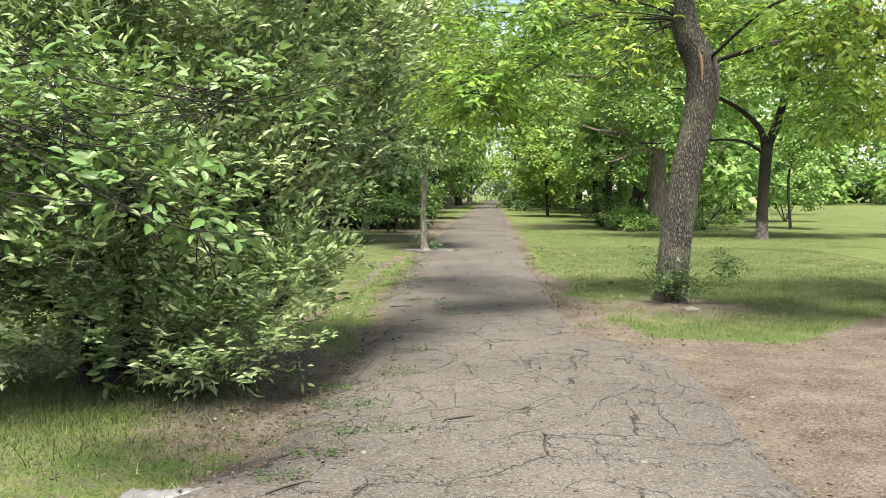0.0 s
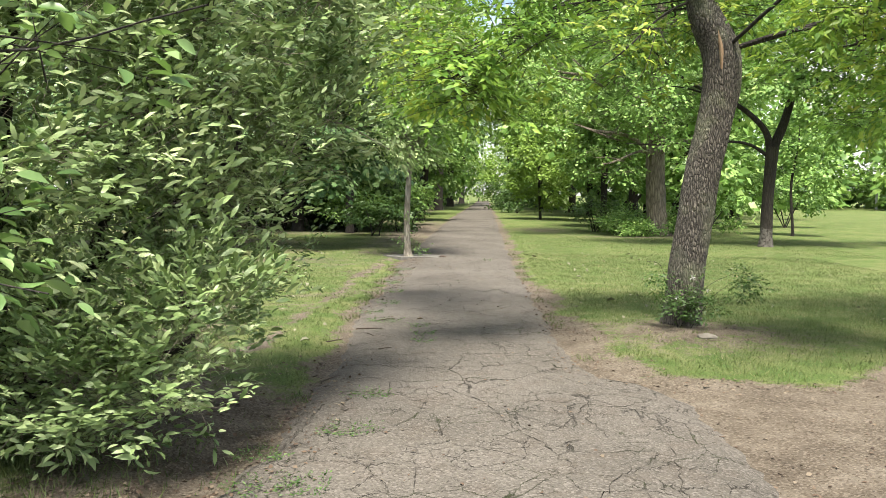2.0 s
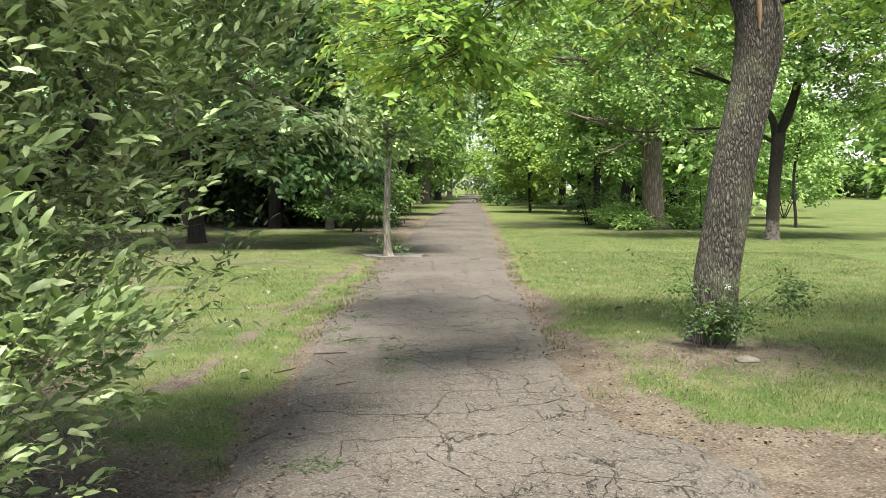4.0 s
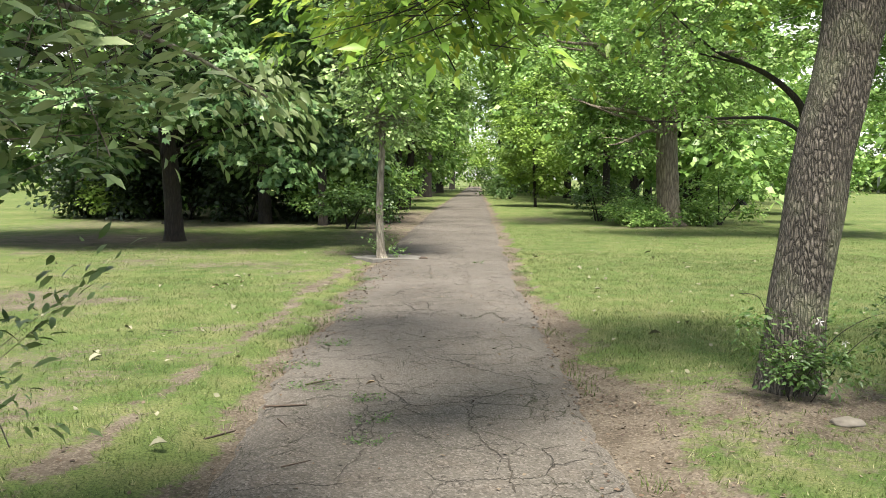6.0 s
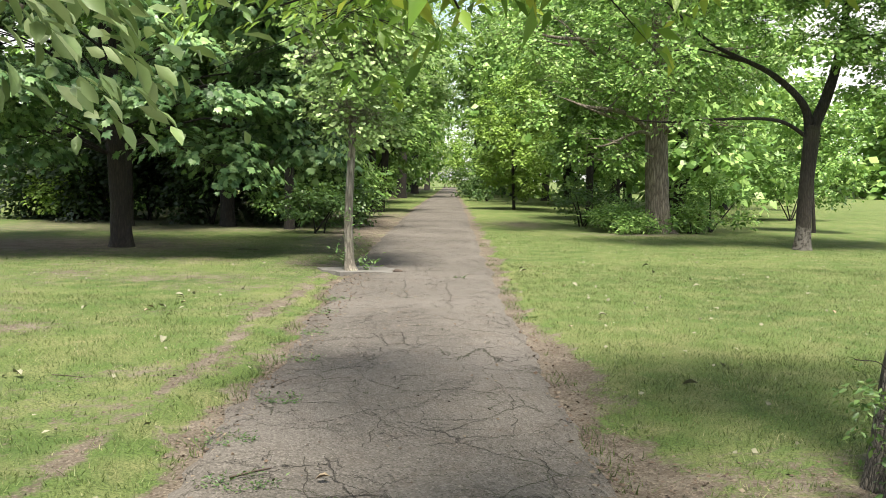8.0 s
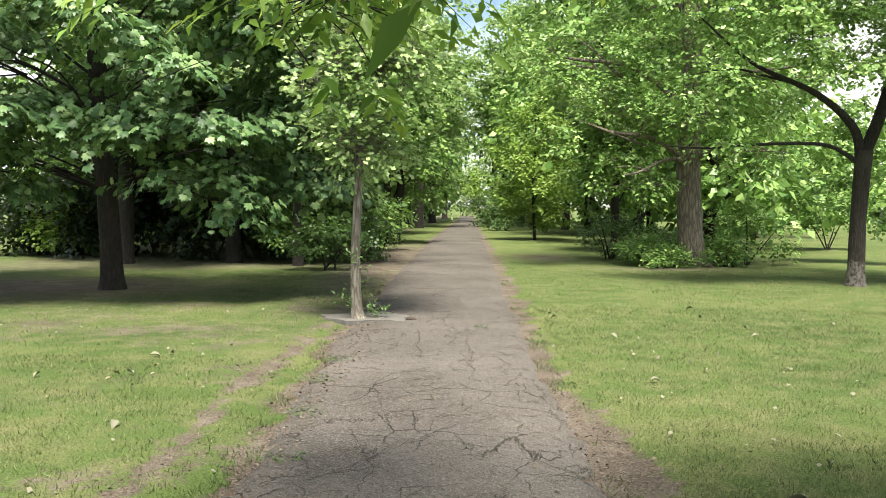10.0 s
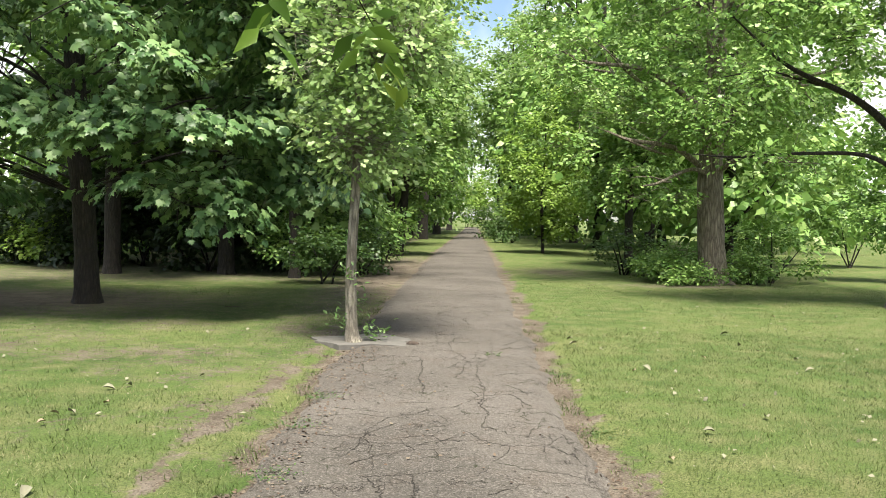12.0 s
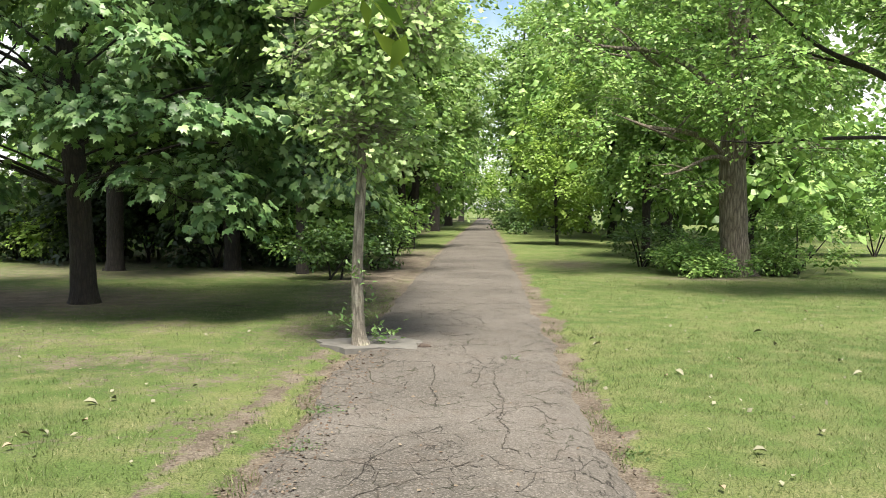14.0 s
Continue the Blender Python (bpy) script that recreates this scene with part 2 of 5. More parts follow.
def grass_material(name, deep, fresh, dry):
    """Blades from deep green to the colour of the dry ones."""
    m, n, l, b = material(name)
    geo = n.new("ShaderNodeNewGeometry")
    f = maths(n, l, 'ADD', maths(n, l, 'MULTIPLY', geo.outputs["Random Per Island"], 0.55), maths(n, l, 'MULTIPLY', tex_noise(n, l, 0.5, 3.0, geo.outputs["Position"]), 0.6))
    patch = maths(n, l, 'SUBTRACT', tex_noise(n, l, 4.5, 5.0, geo.outputs["Position"], 0.7), 0.5)
    f = maths(n, l, 'ADD', f, maths(n, l, 'MULTIPLY', patch, 1.1))
    col = ramp(n, l, f, [(0.12, deep), (0.4, tuple(c * .6 for c in fresh)), (0.7, fresh), (0.95, dry)])
    l.new(col, b.inputs["Base Color"])
    b.inputs["Roughness"].default_value = 0.6
    tr = n.new("ShaderNodeBsdfTranslucent")
    l.new(col, tr.inputs["Color"])
    ms = n.new("ShaderNodeMixShader")
    ms.inputs[0].default_value = 0.35
    l.new(b.outputs[0], ms.inputs[1])
    l.new(tr.outputs[0], ms.inputs[2])
    l.new(ms.outputs[0], n["Material Output"].inputs["Surface"])
    return m


GROUND = ground_material()
ASPHALT = asphalt_material()
GRASS = grass_material("grass_blades", (0.022, 0.044, 0.010), (0.120, 0.165, 0.045), (0.31, 0.29, 0.16))
# longer, greener grass; tones also lowered to hold the shade by the shrub
GRASS_LUSH_SHADED = grass_material("uncut_grass_shaded", (0.016, 0.034, 0.008), (0.085, 0.125, 0.03), (0.15, 0.18, 0.065))
CONCRETE = plain_material("pale_concrete", (0.095, 0.09, 0.082), (0.145, 0.137, 0.125), 9, 0.9, 0.006)
CRACK = plain_material("crack_filling", (0.018, 0.015, 0.012), (0.045, 0.037, 0.027), 30, 1.0)
DEADWOOD = plain_material("dead_wood", (0.030, 0.021, 0.016), (0.084, 0.063, 0.048), 25, 0.9)
STONE = plain_material("field_stone", (0.105, 0.092, 0.078), (0.175, 0.16, 0.138), 12, 0.9, 0.01)
DRYLEAF = plain_material("dry_leaf", (0.180, 0.126, 0.072), (0.300, 0.252, 0.180), 14, 0.8)
PALELEAF = plain_material("pale_leaf", (0.150, 0.150, 0.098), (0.225, 0.217, 0.150), 14, 0.8)
PLASTIC = plain_material("dirty_film", (0.12, 0.12, 0.122), (0.22, 0.22, 0.222), 6, 0.4)
PETAL = plain_material("white_petal", (0.468, 0.456, 0.432), (0.510, 0.504, 0.492), 8, 0.6)
PAINT = plain_material("white_paint", (0.420, 0.420, 0.414), (0.480, 0.480, 0.474), 5, 0.6)
SCAR = plain_material("bare_wood", (0.225, 0.143, 0.083), (0.360, 0.255, 0.165), 18, 0.85)

# ---- mesh helpers ----


def part(name, bm, mat, parent=None, label=""):
    me = bpy.data.meshes.new(name)
    bm.to_mesh(me)
    bm.free()
    me.materials.append(mat)
    ob = new(name, me)
    if parent is not None:
        ob.parent = parent
    if label:
        ob["label"] = label
    return ob


def soft(ob):
    ob.data.shade_smooth()
    return ob


def mesh_np(name, verts, faces, mat, parent=None, smooth=False):
    """One mesh object from arrays: verts (N, 3), faces (M, k)."""
    me = bpy.data.meshes.new(name)
    k = faces.shape[1]
    me.vertices.add(len(verts))
    me.vertices.foreach_set("co", np.asarray(verts, np.float32).ravel())
    me.loops.add(faces.size)
    me.loops.foreach_set("vertex_index", np.asarray(faces, np.int32).ravel())
    me.polygons.add(len(faces))
    me.polygons.foreach_set("loop_start", np.arange(0, faces.size, k, dtype=np.int32))
    me.update(calc_edges=True)
    me.materials.append(mat)
    if smooth:
        me.shade_smooth()
    ob = new(name, me)
    if parent is not None:
        ob.parent = parent
    return ob


def unit(a):
    return a / np.maximum(np.linalg.norm(a, axis=-1, keepdims=True), 1e-6)


def smooth_line(pts, radii, n):
    """Catmull-Rom through pts with the radii carried along."""
    p = np.array([(*a, r) for a, r in zip(pts, radii)], float)
    p = np.vstack([2 * p[0] - p[1], p, 2 * p[-1] - p[-2]])
    out = []
    for i in range(1, len(p) - 2):
        for t in np.linspace(0, 1, n, endpoint=False):
            a, b, c, d = p[i - 1:i + 3]
            out.append(0.5 * (2 * b + (c - a) * t + (2 * a - 5 * b + 4 * c - d) * t * t + (3 * b - a - 3 * c + d) * t ** 3))
    out.append(p[-2])
    return np.array(out)


def tube(pts, radii, seg=8, n=5, rough=0.0, flare=0.0):
    """Vertices and quads of a tapered, slightly knobbly tube along a line."""
    line = smooth_line(pts, radii, n)
    c, r = line[:, :3], np.maximum(line[:, 3], 0.002)
    d = unit(np.gradient(c, axis=0))
    ref = np.array([1.0, 0.13, 0.07]) if abs(d[0, 2]) > 0.7 else np.array([0.05, 0.1, 1.0])
    u = unit(np.cross(d, ref))
    v = np.cross(d, u)
    a = np.linspace(0, 2 * math.pi, seg, endpoint=False)
    rr = np.repeat(r[:, None], seg, 1)
    if rough or flare:
        for i in range(len(c)):
            for j in range(seg):
                q = Vector((math.cos(a[j]) * 2.2, math.sin(a[j]) * 2.2, c[i, 2] * 1.3 + c[i, 0]))
                w = 1 + rough * noise.noise(q) + rough * 0.8 * noise.noise(Vector((math.cos(a[j]) * 9, math.sin(a[j]) * 9, c[i, 2] * 2.5)))
                h = c[i, 2] - c[0, 2]
                w += flare * max(0.0, 1 - h / 0.45) ** 2 * (0.7 + 0.5 * math.sin(a[j] * 5 + 1))
                rr[i, j] *= w
    verts = c[:, None] + rr[..., None] * (np.cos(a)[None, :, None] * u[:, None] + np.sin(a)[None, :, None] * v[:, None])
    m, f = len(c), []
    for i in range(m - 1):
        for j in range(seg):
            k = (j + 1) % seg
            f.append((i * seg + j, i * seg + k, (i + 1) * seg + k, (i + 1) * seg + j))
    return verts.reshape(-1, 3), np.array(f)


def tube_part(name, pts, radii, mat, parent, seg=8, n=5, rough=0.0, flare=0.0):
    v, f = tube(pts, radii, seg, n, rough, flare)
    return mesh_np(name, v, f, mat, parent, True)


def join_arrays(sets):
    vs, fs, o = [], [], 0
    for v, f in sets:
        vs.append(v)
        fs.append(f + o)
        o += len(v)
    return np.vstack(vs), np.vstack(fs)


# leaf outlines: across, along, up; unit length
LANCE = (np.array([(0, 0, 0), (-.19, .42, .05), (0, .5, -.02), (.19, .42, .05), (0, 1, -.12)]),
         np.array([(0, 2, 1), (2, 4, 1), (0, 3, 2), (3, 4, 2)]))
OVATE = (np.array([(0, 0, 0), (-.22, .38, .08), (0, .5, -.02), (.22, .38, .08), (-.18, .72, .04), (.18, .72, .04), (0, 1, -.1)]),
         np.array([(0, 2, 1), (1, 2, 4), (2, 6, 4), (0, 3, 2), (3, 5, 2), (2, 5, 6)]))
BROAD = (np.array([(0, 0, 0), (-.14, .14, .04), (-.24, .38, .08), (-.2, .68, .05), (0, .5, -.02), (.14, .14, .04), (.24, .38, .08), (.2, .68, .05), (0, 1, -.12)]),
         np.array([(0, 4, 1), (1, 4, 2), (2, 4, 3), (3, 4, 8), (0, 5, 4), (5, 6, 4), (6, 7, 4), (7, 8, 4)]))
MAPLE = (np.array([(0, .12, 0), (-.22, -.04, -.05), (-.36, .16, .02), (-.64, .36, -.1), (-.37, .5, .02), (-.38, .84, -.08), (-.17, .74, .02),
                   (0, 1.08, -.14), (.17, .74, .02), (.38, .84, -.08), (.37, .5, .02), (.64, .36, -.1), (.36, .16, .02), (.22, -.04, -.05)]),
         np.array([(0, 2, 1), (2, 4, 3), (0, 4, 2), (4, 6, 5), (0, 6, 4), (6, 8, 7), (0, 8, 6), (8, 10, 9), (0, 10, 8), (10, 12, 11), (0, 12, 10), (0, 13, 12)]))
LOBED = (np.array([(0, 0, 0), (-.18, .25, .03), (-.13, .4, 0), (-.34, .62, .02), (0, .55, -.02), (.18, .25, .03), (.13, .4, 0), (.34, .62, .02), (0, 1, -.1)]),
         np.array([(0, 4, 1), (1, 4, 2), (2, 4, 3), (3, 4, 8), (0, 5, 4), (5, 6, 4), (6, 7, 4), (7, 8, 4)]))
SAGE = (np.array([(0, 0, 0), (-.13, .3, .06), (-.12, .68, .04), (0, 1, -.12), (.12, .68, .04), (.13, .3, .06)]), np.array([(0, 5, 1), (1, 5, 4), (1, 4, 2), (2, 4, 3)]))
KITE = (np.array([(0, 0, 0), (-.34, .45, .05), (.34, .45, .05), (0, 1, -.1)]), np.array([(0, 2, 1), (1, 2, 3)]))


def leaves(name, rng, origin, ahead, length, count, size, shape, mat, parent, droop=0.25, spread=1.0, tilt=0.35, vary=0.3, face=0.7, loose=0.28):
    """Leafy shoots: count leaves along each shoot from origin towards ahead, turned alternately to either side."""
    s = len(origin)
    t = np.linspace(0.12, 1.0, count)[None, :, None]
    bend = -droop * 0.5 * (t ** 2) * length[:, None, None] * np.array([0, 0, 1.0])
    base = origin[:, None] + ahead[:, None] * t * length[:, None, None] + bend + rng.normal(0, loose, (s, count, 3)) * length[:, None, None] * np.array([1, 1, .6])
    up = np.array([0, 0, 1.0])
    side = unit(np.cross(ahead, up) + rng.normal(0, 0.05, (s, 3)))
    sgn = np.where(np.arange(count) % 2 == 0, 1.0, -1.0)[None, :, None]
    open_ = (1.25 - 0.8 * t) * spread
    d = ahead[:, None] * np.cos(open_) + side[:, None] * sgn * np.sin(open_) + rng.normal(0, 0.22, (s, count, 3))
    d[..., 2] -= droop
    d = unit(d)
    nrm = up * 0.8 + rng.normal(0, tilt, (s, count, 3)) + face * ahead[:, None]
    nrm = unit(nrm - d * np.sum(nrm * d, -1, keepdims=True))
    x = np.cross(d, nrm)
    sz = size * (1 + rng.uniform(-vary, vary, (s, count, 1)))
    tv, tf = shape
    sz = sz.reshape(-1, 1, 1)
    v = base.reshape(-1, 1, 3) + sz * (tv[None, :, :1] * x.reshape(-1, 1, 3) + tv[None, :, 1:2] * d.reshape(-1, 1, 3) + tv[None, :, 2:] * nrm.reshape(-1, 1, 3))
    f = tf[None] + (np.arange(s * count) * len(tv))[:, None, None]
    return mesh_np(name, v.reshape(-1, 3), f.reshape(-1, 3), mat, parent)


def shoots(rng, lobes, total, shell=0.28, gap=0.0, gap_scale=1.2, level=0.5, clump=0.5, per=13, flat=0.4):
    """Origins and directions of shoots over a cloud of lobes (x, y, z, rx, ry, rz): they stand in domed clumps, and a noise leaves gaps."""
    area = np.array([(a[3] * a[4] + a[4] * a[5] + a[3] * a[5]) for a in lobes])
    want = max(2, total // per)
    pick = rng.choice(len(lobes), int(want * 1.7) + 2, p=area / area.sum())
    lb = np.array(lobes)[pick]
    u = unit(rng.normal(0, 1, (len(pick), 3)))
    rho = np.clip(1 - np.abs(rng.normal(0, shell, len(pick))), 0.05, 1.0) * (1 + 0.10 * rng.normal(0, 1, len(pick)))
    c = lb[:, :3] + lb[:, 3:] * u * rho[:, None]
    keep = np.array([noise.noise(Vector(p * gap_scale) + Vector((7.3, 1.1, 3.7))) > gap - 0.55 for p in c])
    c, u = c[keep][:want], u[keep][:want]
    n = len(c) * per
    size = clump * rng.uniform(.6, 1.35, (len(c), 1, 1))
    off = unit(rng.normal(0, 1, (len(c), per, 3))) * rng.uniform(0, 1, (len(c), per, 1)) ** .5
    off[..., 2] = off[..., 2] * flat + .25 * flat - .35 * (off[..., 0] ** 2 + off[..., 1] ** 2)
    off = off * size
    o = (c[:, None] + off).reshape(n, 3)
    ah = unit(off * np.array([1, 1, .5])).reshape(n, 3) + np.repeat(u, per, 0) * np.array([.7, .7, level]) + rng.normal(0, 0.35, (n, 3)) * np.array([1, 1, 0.6])
    ok = o[:, 2] > 0.08
    return o[ok], unit(ah[ok])


def twigs(name, rng, o, ah, length, r, mat, parent, every=1):
    """Thin stems that carry the shoots."""
    o, ah, length = o[::every], ah[::every], length[::every]
    a = o - ah * length[:, None] * 0.9 + rng.normal(0, 0.03, o.shape)
    b = o + ah * length[:, None] * 0.95
    b[:, 2] -= 0.12 * length
    x = unit(np.cross(ah, np.array([0.1, 0.2, 1.0])))
    y = np.cross(ah, x)
    v = np.stack([a + x * r, a - x * r * 0.5 + y * r * 0.87, a - x * r * 0.5 - y * r * 0.87, b], 1)
    f = np.array([(0, 1, 3), (1, 2, 3), (2, 0, 3)])[None] + (np.arange(len(o)) * 4)[:, None, None]
    return tagged(mesh_np(name, v.reshape(-1, 3), f.reshape(-1, 3), mat, parent), kind="stuff")


def limbs_to(rng, start_fn, lobes, r0, mat, parent, seg=6):
    """One limb from the stem towards each lobe, with two side branches."""
    for lb in lobes:
        c, r = np.array(lb[:3]), np.array(lb[3:])
        s = np.array(start_fn(c))
        r1, r0 = r0, r0 * min(1.0, max(.3, r.mean() / 1.3))
        mid = (s + c) / 2 + rng.normal(0, 0.08, 3) * r + np.array([0, 0, 0.1 * np.linalg.norm(c - s)])
        end = c + (c - s) * 0.25
        sets = [tube([s, mid, c, end], [r0, r0 * .7, r0 * .45, r0 * .15], seg, 4, 0.08)]
        for _ in range(4):
            e = c + r * unit(rng.normal(0, 1, 3)) * 0.75
            q = s + (c - s) * rng.uniform(0.5, 0.95)
            sets.append(tube([q, (q + e) / 2 + rng.normal(0, .06, 3) * r, e], [r0 * .42, r0 * .25, r0 * .06], 5, 3))
        v, f = join_arrays(sets)
        mesh_np("limb", v, f, mat, parent, True)
        r0 = r1


def thing(name, at, label, category, group="", kind=""):
    e = new(name)
    e.location = at
    e.empty_display_size = 0.2
    return tagged(e, label, category, group, kind)


def rebase(e):
    """Parts are built in world places; hang them under the base point without moving them."""
    inv = Matrix.Translation(e.location).inverted()
    for ch in e.children:
        ch.matrix_parent_inverse = inv
    return e


# ---- ground ----
EDGE_YL = [-40, 0, 5.2, 6.3, 7.5, 9.0, 10.5, 11.5, 13, 15, 17.5, 20, 24, 32, 55, 100, 160]
EDGE_L = [-1.7, -1.7, -1.6, -1.15, -1.06, -1.05, -1.06, -1.16, -1.3, -1.36, -1.44, -1.56, -1.62, -1.75, -1.85, -1.6, -1.5]
EDGE_YR = [-40, 0, 5.2, 7.5, 8.5, 9.2, 9.7, 10.1, 10.8, 12, 14.8, 18, 24, 32, 55, 100, 160]
EDGE_R = [1.9, 1.8, 1.68, 1.70, 1.72, 1.67, 1.5, 1.15, 1.05, 0.98, 0.95, 0.83, 0.82, 0.82, 0.80, 0.65, 0.65]


def wob(x, y, s=1.0, k=0.0):
    return noise.noise(Vector((x * s, y * s, k)))


def edges(y):
    l, r = np.interp(y, EDGE_YL, EDGE_L), np.interp(y, EDGE_YR, EDGE_R)
    return (l + 0.08 * wob(1.7, y, 0.9) + 0.06 * wob(5.1, y, 3.1) + 0.04 * wob(2.3, y, 8.5),
            r + 0.08 * wob(9.7, y, 0.9) + 0.06 * wob(3.1, y, 3.1) + 0.04 * wob(6.9, y, 8.5))


def step(a, b, x):
    t = min(1.0, max(0.0, (x - a) / (b - a)))
    return t * t * (3 - 2 * t)


def soil(x, y):
    """How bare the ground is: 0 lawn, 1 soil."""
    l, r = edges(y)
    if l < x < r:
        return 1.0
    d = 0.0
    n1 = 0.55 * wob(x, y, 1.3, 8) + 0.3 * wob(x, y, 3.1, 3)
    verge = np.interp(y, [8, 10, 12, 15, 19, 30], [.8, 1.0, .95, .6, .42, .45])
    d = max(d, .75 + n1 - (l - x) / 0.42 if x < l else 0.95 + n1 - (x - r) / verge)
    if x < l - .3 and y < 27:
        d = max(d, .34 + .4 * wob(x, y, .45, 7) + .25 * wob(x, y, 1.7, 4) + (-.06 if y < 8.5 else 0))
    trail = .9 + 0.7 * wob(x, y, 1.6, 5) + .4 * wob(x, y, 4.5, 2) - abs(x + 1.92 + 0.06 * wob(2, y, 0.8) + .05 * wob(4, y, 2.6)) / 0.16
    d = max(d, trail if 8.5 < y < 24 else 0)
    # bare yard beside the start of the path
    if x > 1:
        top = np.interp(x, [1, 1.6, 2.9, 3.6, 4.8, 8, 14], [10.4, 10.1, 9.8, 10.6, 12.0, 13.5, 15.5])
        d = max(d, 1.1 * step(0.45, -0.45, y - top))
    # under the shrub, the ash and the maple
    d = max(d, 0.95 - ((x + 1.5) ** 2 / 0.5 + (y - 7.8) ** 2 / 3.6) * 0.6)
    d = max(d, 0.75 - math.hypot((x - 2.3) / 1.3, (y - 12.1) / 0.9) * 0.32)
    d = max(d, 0.8 - math.hypot((x + 8.0) / 3.4, (y - 26.5) / 2.4) * 0.35)
    d = max(d, 0.62 - math.hypot((x + 3.6) / 2.2, (y - 21.2) / 0.5) * 0.4)
    d = max(d, 0.62 - math.hypot((x - 2.5) / 1.6, (y - 38) / 3.0) * 0.3)
    d = max(d, 0.7 - math.hypot((x - 5.5) / 2.2, (y - 33.3) / 0.8) * 0.3)
    d = max(d, 0.85 - math.hypot((x + 2.4) / 0.9, (y - 36) / 9.0) * 0.3)
    if x < -4:
        d = max(d, 0.5 * step(28.5, 31.5, y - 0.25 * x + 0.5 * wob(x, y, .5) - 2.5) * step(-16, -12, x))
    return max(0.0, min(1.2, d))


def height(x, y):
    h = 0.02 * wob(x, y, 0.5) + 0.008 * wob(x, y, 2.3)
    h += 0.09 * math.exp(-((x - 2.33) ** 2 + (y - 12.45) ** 2) / 0.7)
    l, r = edges(y)
    if l - 0.3 < x < r + 0.3:
        h -= 0.035
    return h


def build_ground():
    xs = np.concatenate([[-2500, -600, -200, -90, -45, -25], np.arange(-16, -5, 0.5), np.arange(-5, 7, 0.12), np.arange(7, 18, 0.5), [25, 45, 90, 200, 600, 2500]])
    ys = np.concatenate([[-2500, -500, -100, -30, -10], np.arange(-4, 3, 0.5), np.arange(3, 26, 0.14), np.arange(26, 60, 0.45), np.arange(60, 170, 3.0), [200, 260, 400, 800, 2500]])
    v, s = [], []
    for y in ys:
        for x in xs:
            near = abs(x) < 40 and -20 < y < 180
            v.append((x, y, height(x, y) if near else 0.0))
            s.append(soil(x, y) if near else 0.0)
    nx = len(xs)
    i, j = np.meshgrid(np.arange(len(ys) - 1), np.arange(nx - 1), indexing="ij")
    a = (i * nx + j).ravel()
    ob = mesh_np("ground", np.array(v), np.stack([a, a + 1, a + nx + 1, a + nx], 1), GROUND, None, True)
    at = ob.data.attributes.new("soil", 'FLOAT', 'POINT')
    at.data.foreach_set("value", np.array(s, np.float32))
    return tagged(ob, "mown park lawn with bare brown soil along the path", "ground", kind="structure")


build_ground()


def build_path():
    ys = np.concatenate([np.arange(-6, 3, 0.5), np.arange(3, 26, 0.1), np.arange(26, 60, 0.5), np.arange(60, 156, 2.0)])
    cols = 15
    v = []
    for y in ys:
        l, r = edges(y)
        for k in range(cols):
            t = k / (cols - 1)
            x = l + (r - l) * t
            z = 0.012 + 0.012 * wob(x, y, 0.7, 4) + 0.004 * wob(x, y, 3, 2) + 0.015 * math.sin(math.pi * t)
            if k in (0, cols - 1):
                z = -0.05
            v.append((x, y, z))
    i, j = np.meshgrid(np.arange(len(ys) - 1), np.arange(cols - 1), indexing="ij")
    a = (i * cols + j).ravel()
    ob = mesh_np("path", np.array(v), np.stack([a, a + 1, a + cols + 1, a + cols], 1), ASPHALT, None, True)
    return tagged(ob, "worn cracked asphalt footpath with crumbling overgrown edges", "path", kind="structure")


build_path()


def path_z(x, y):
    l, r = edges(y)
    t = min(1, max(0, (x - l) / (r - l)))
    return 0.012 + 0.012 * wob(x, y, 0.7, 4) + 0.004 * wob(x, y, 3, 2) + 0.015 * math.sin(math.pi * t)


def top_z(x, y):
    l, r = edges(y)
    return path_z(x, y) if l + 0.05 < x < r - 0.05 else height(x, y)


# ---- trees and shrubs ----


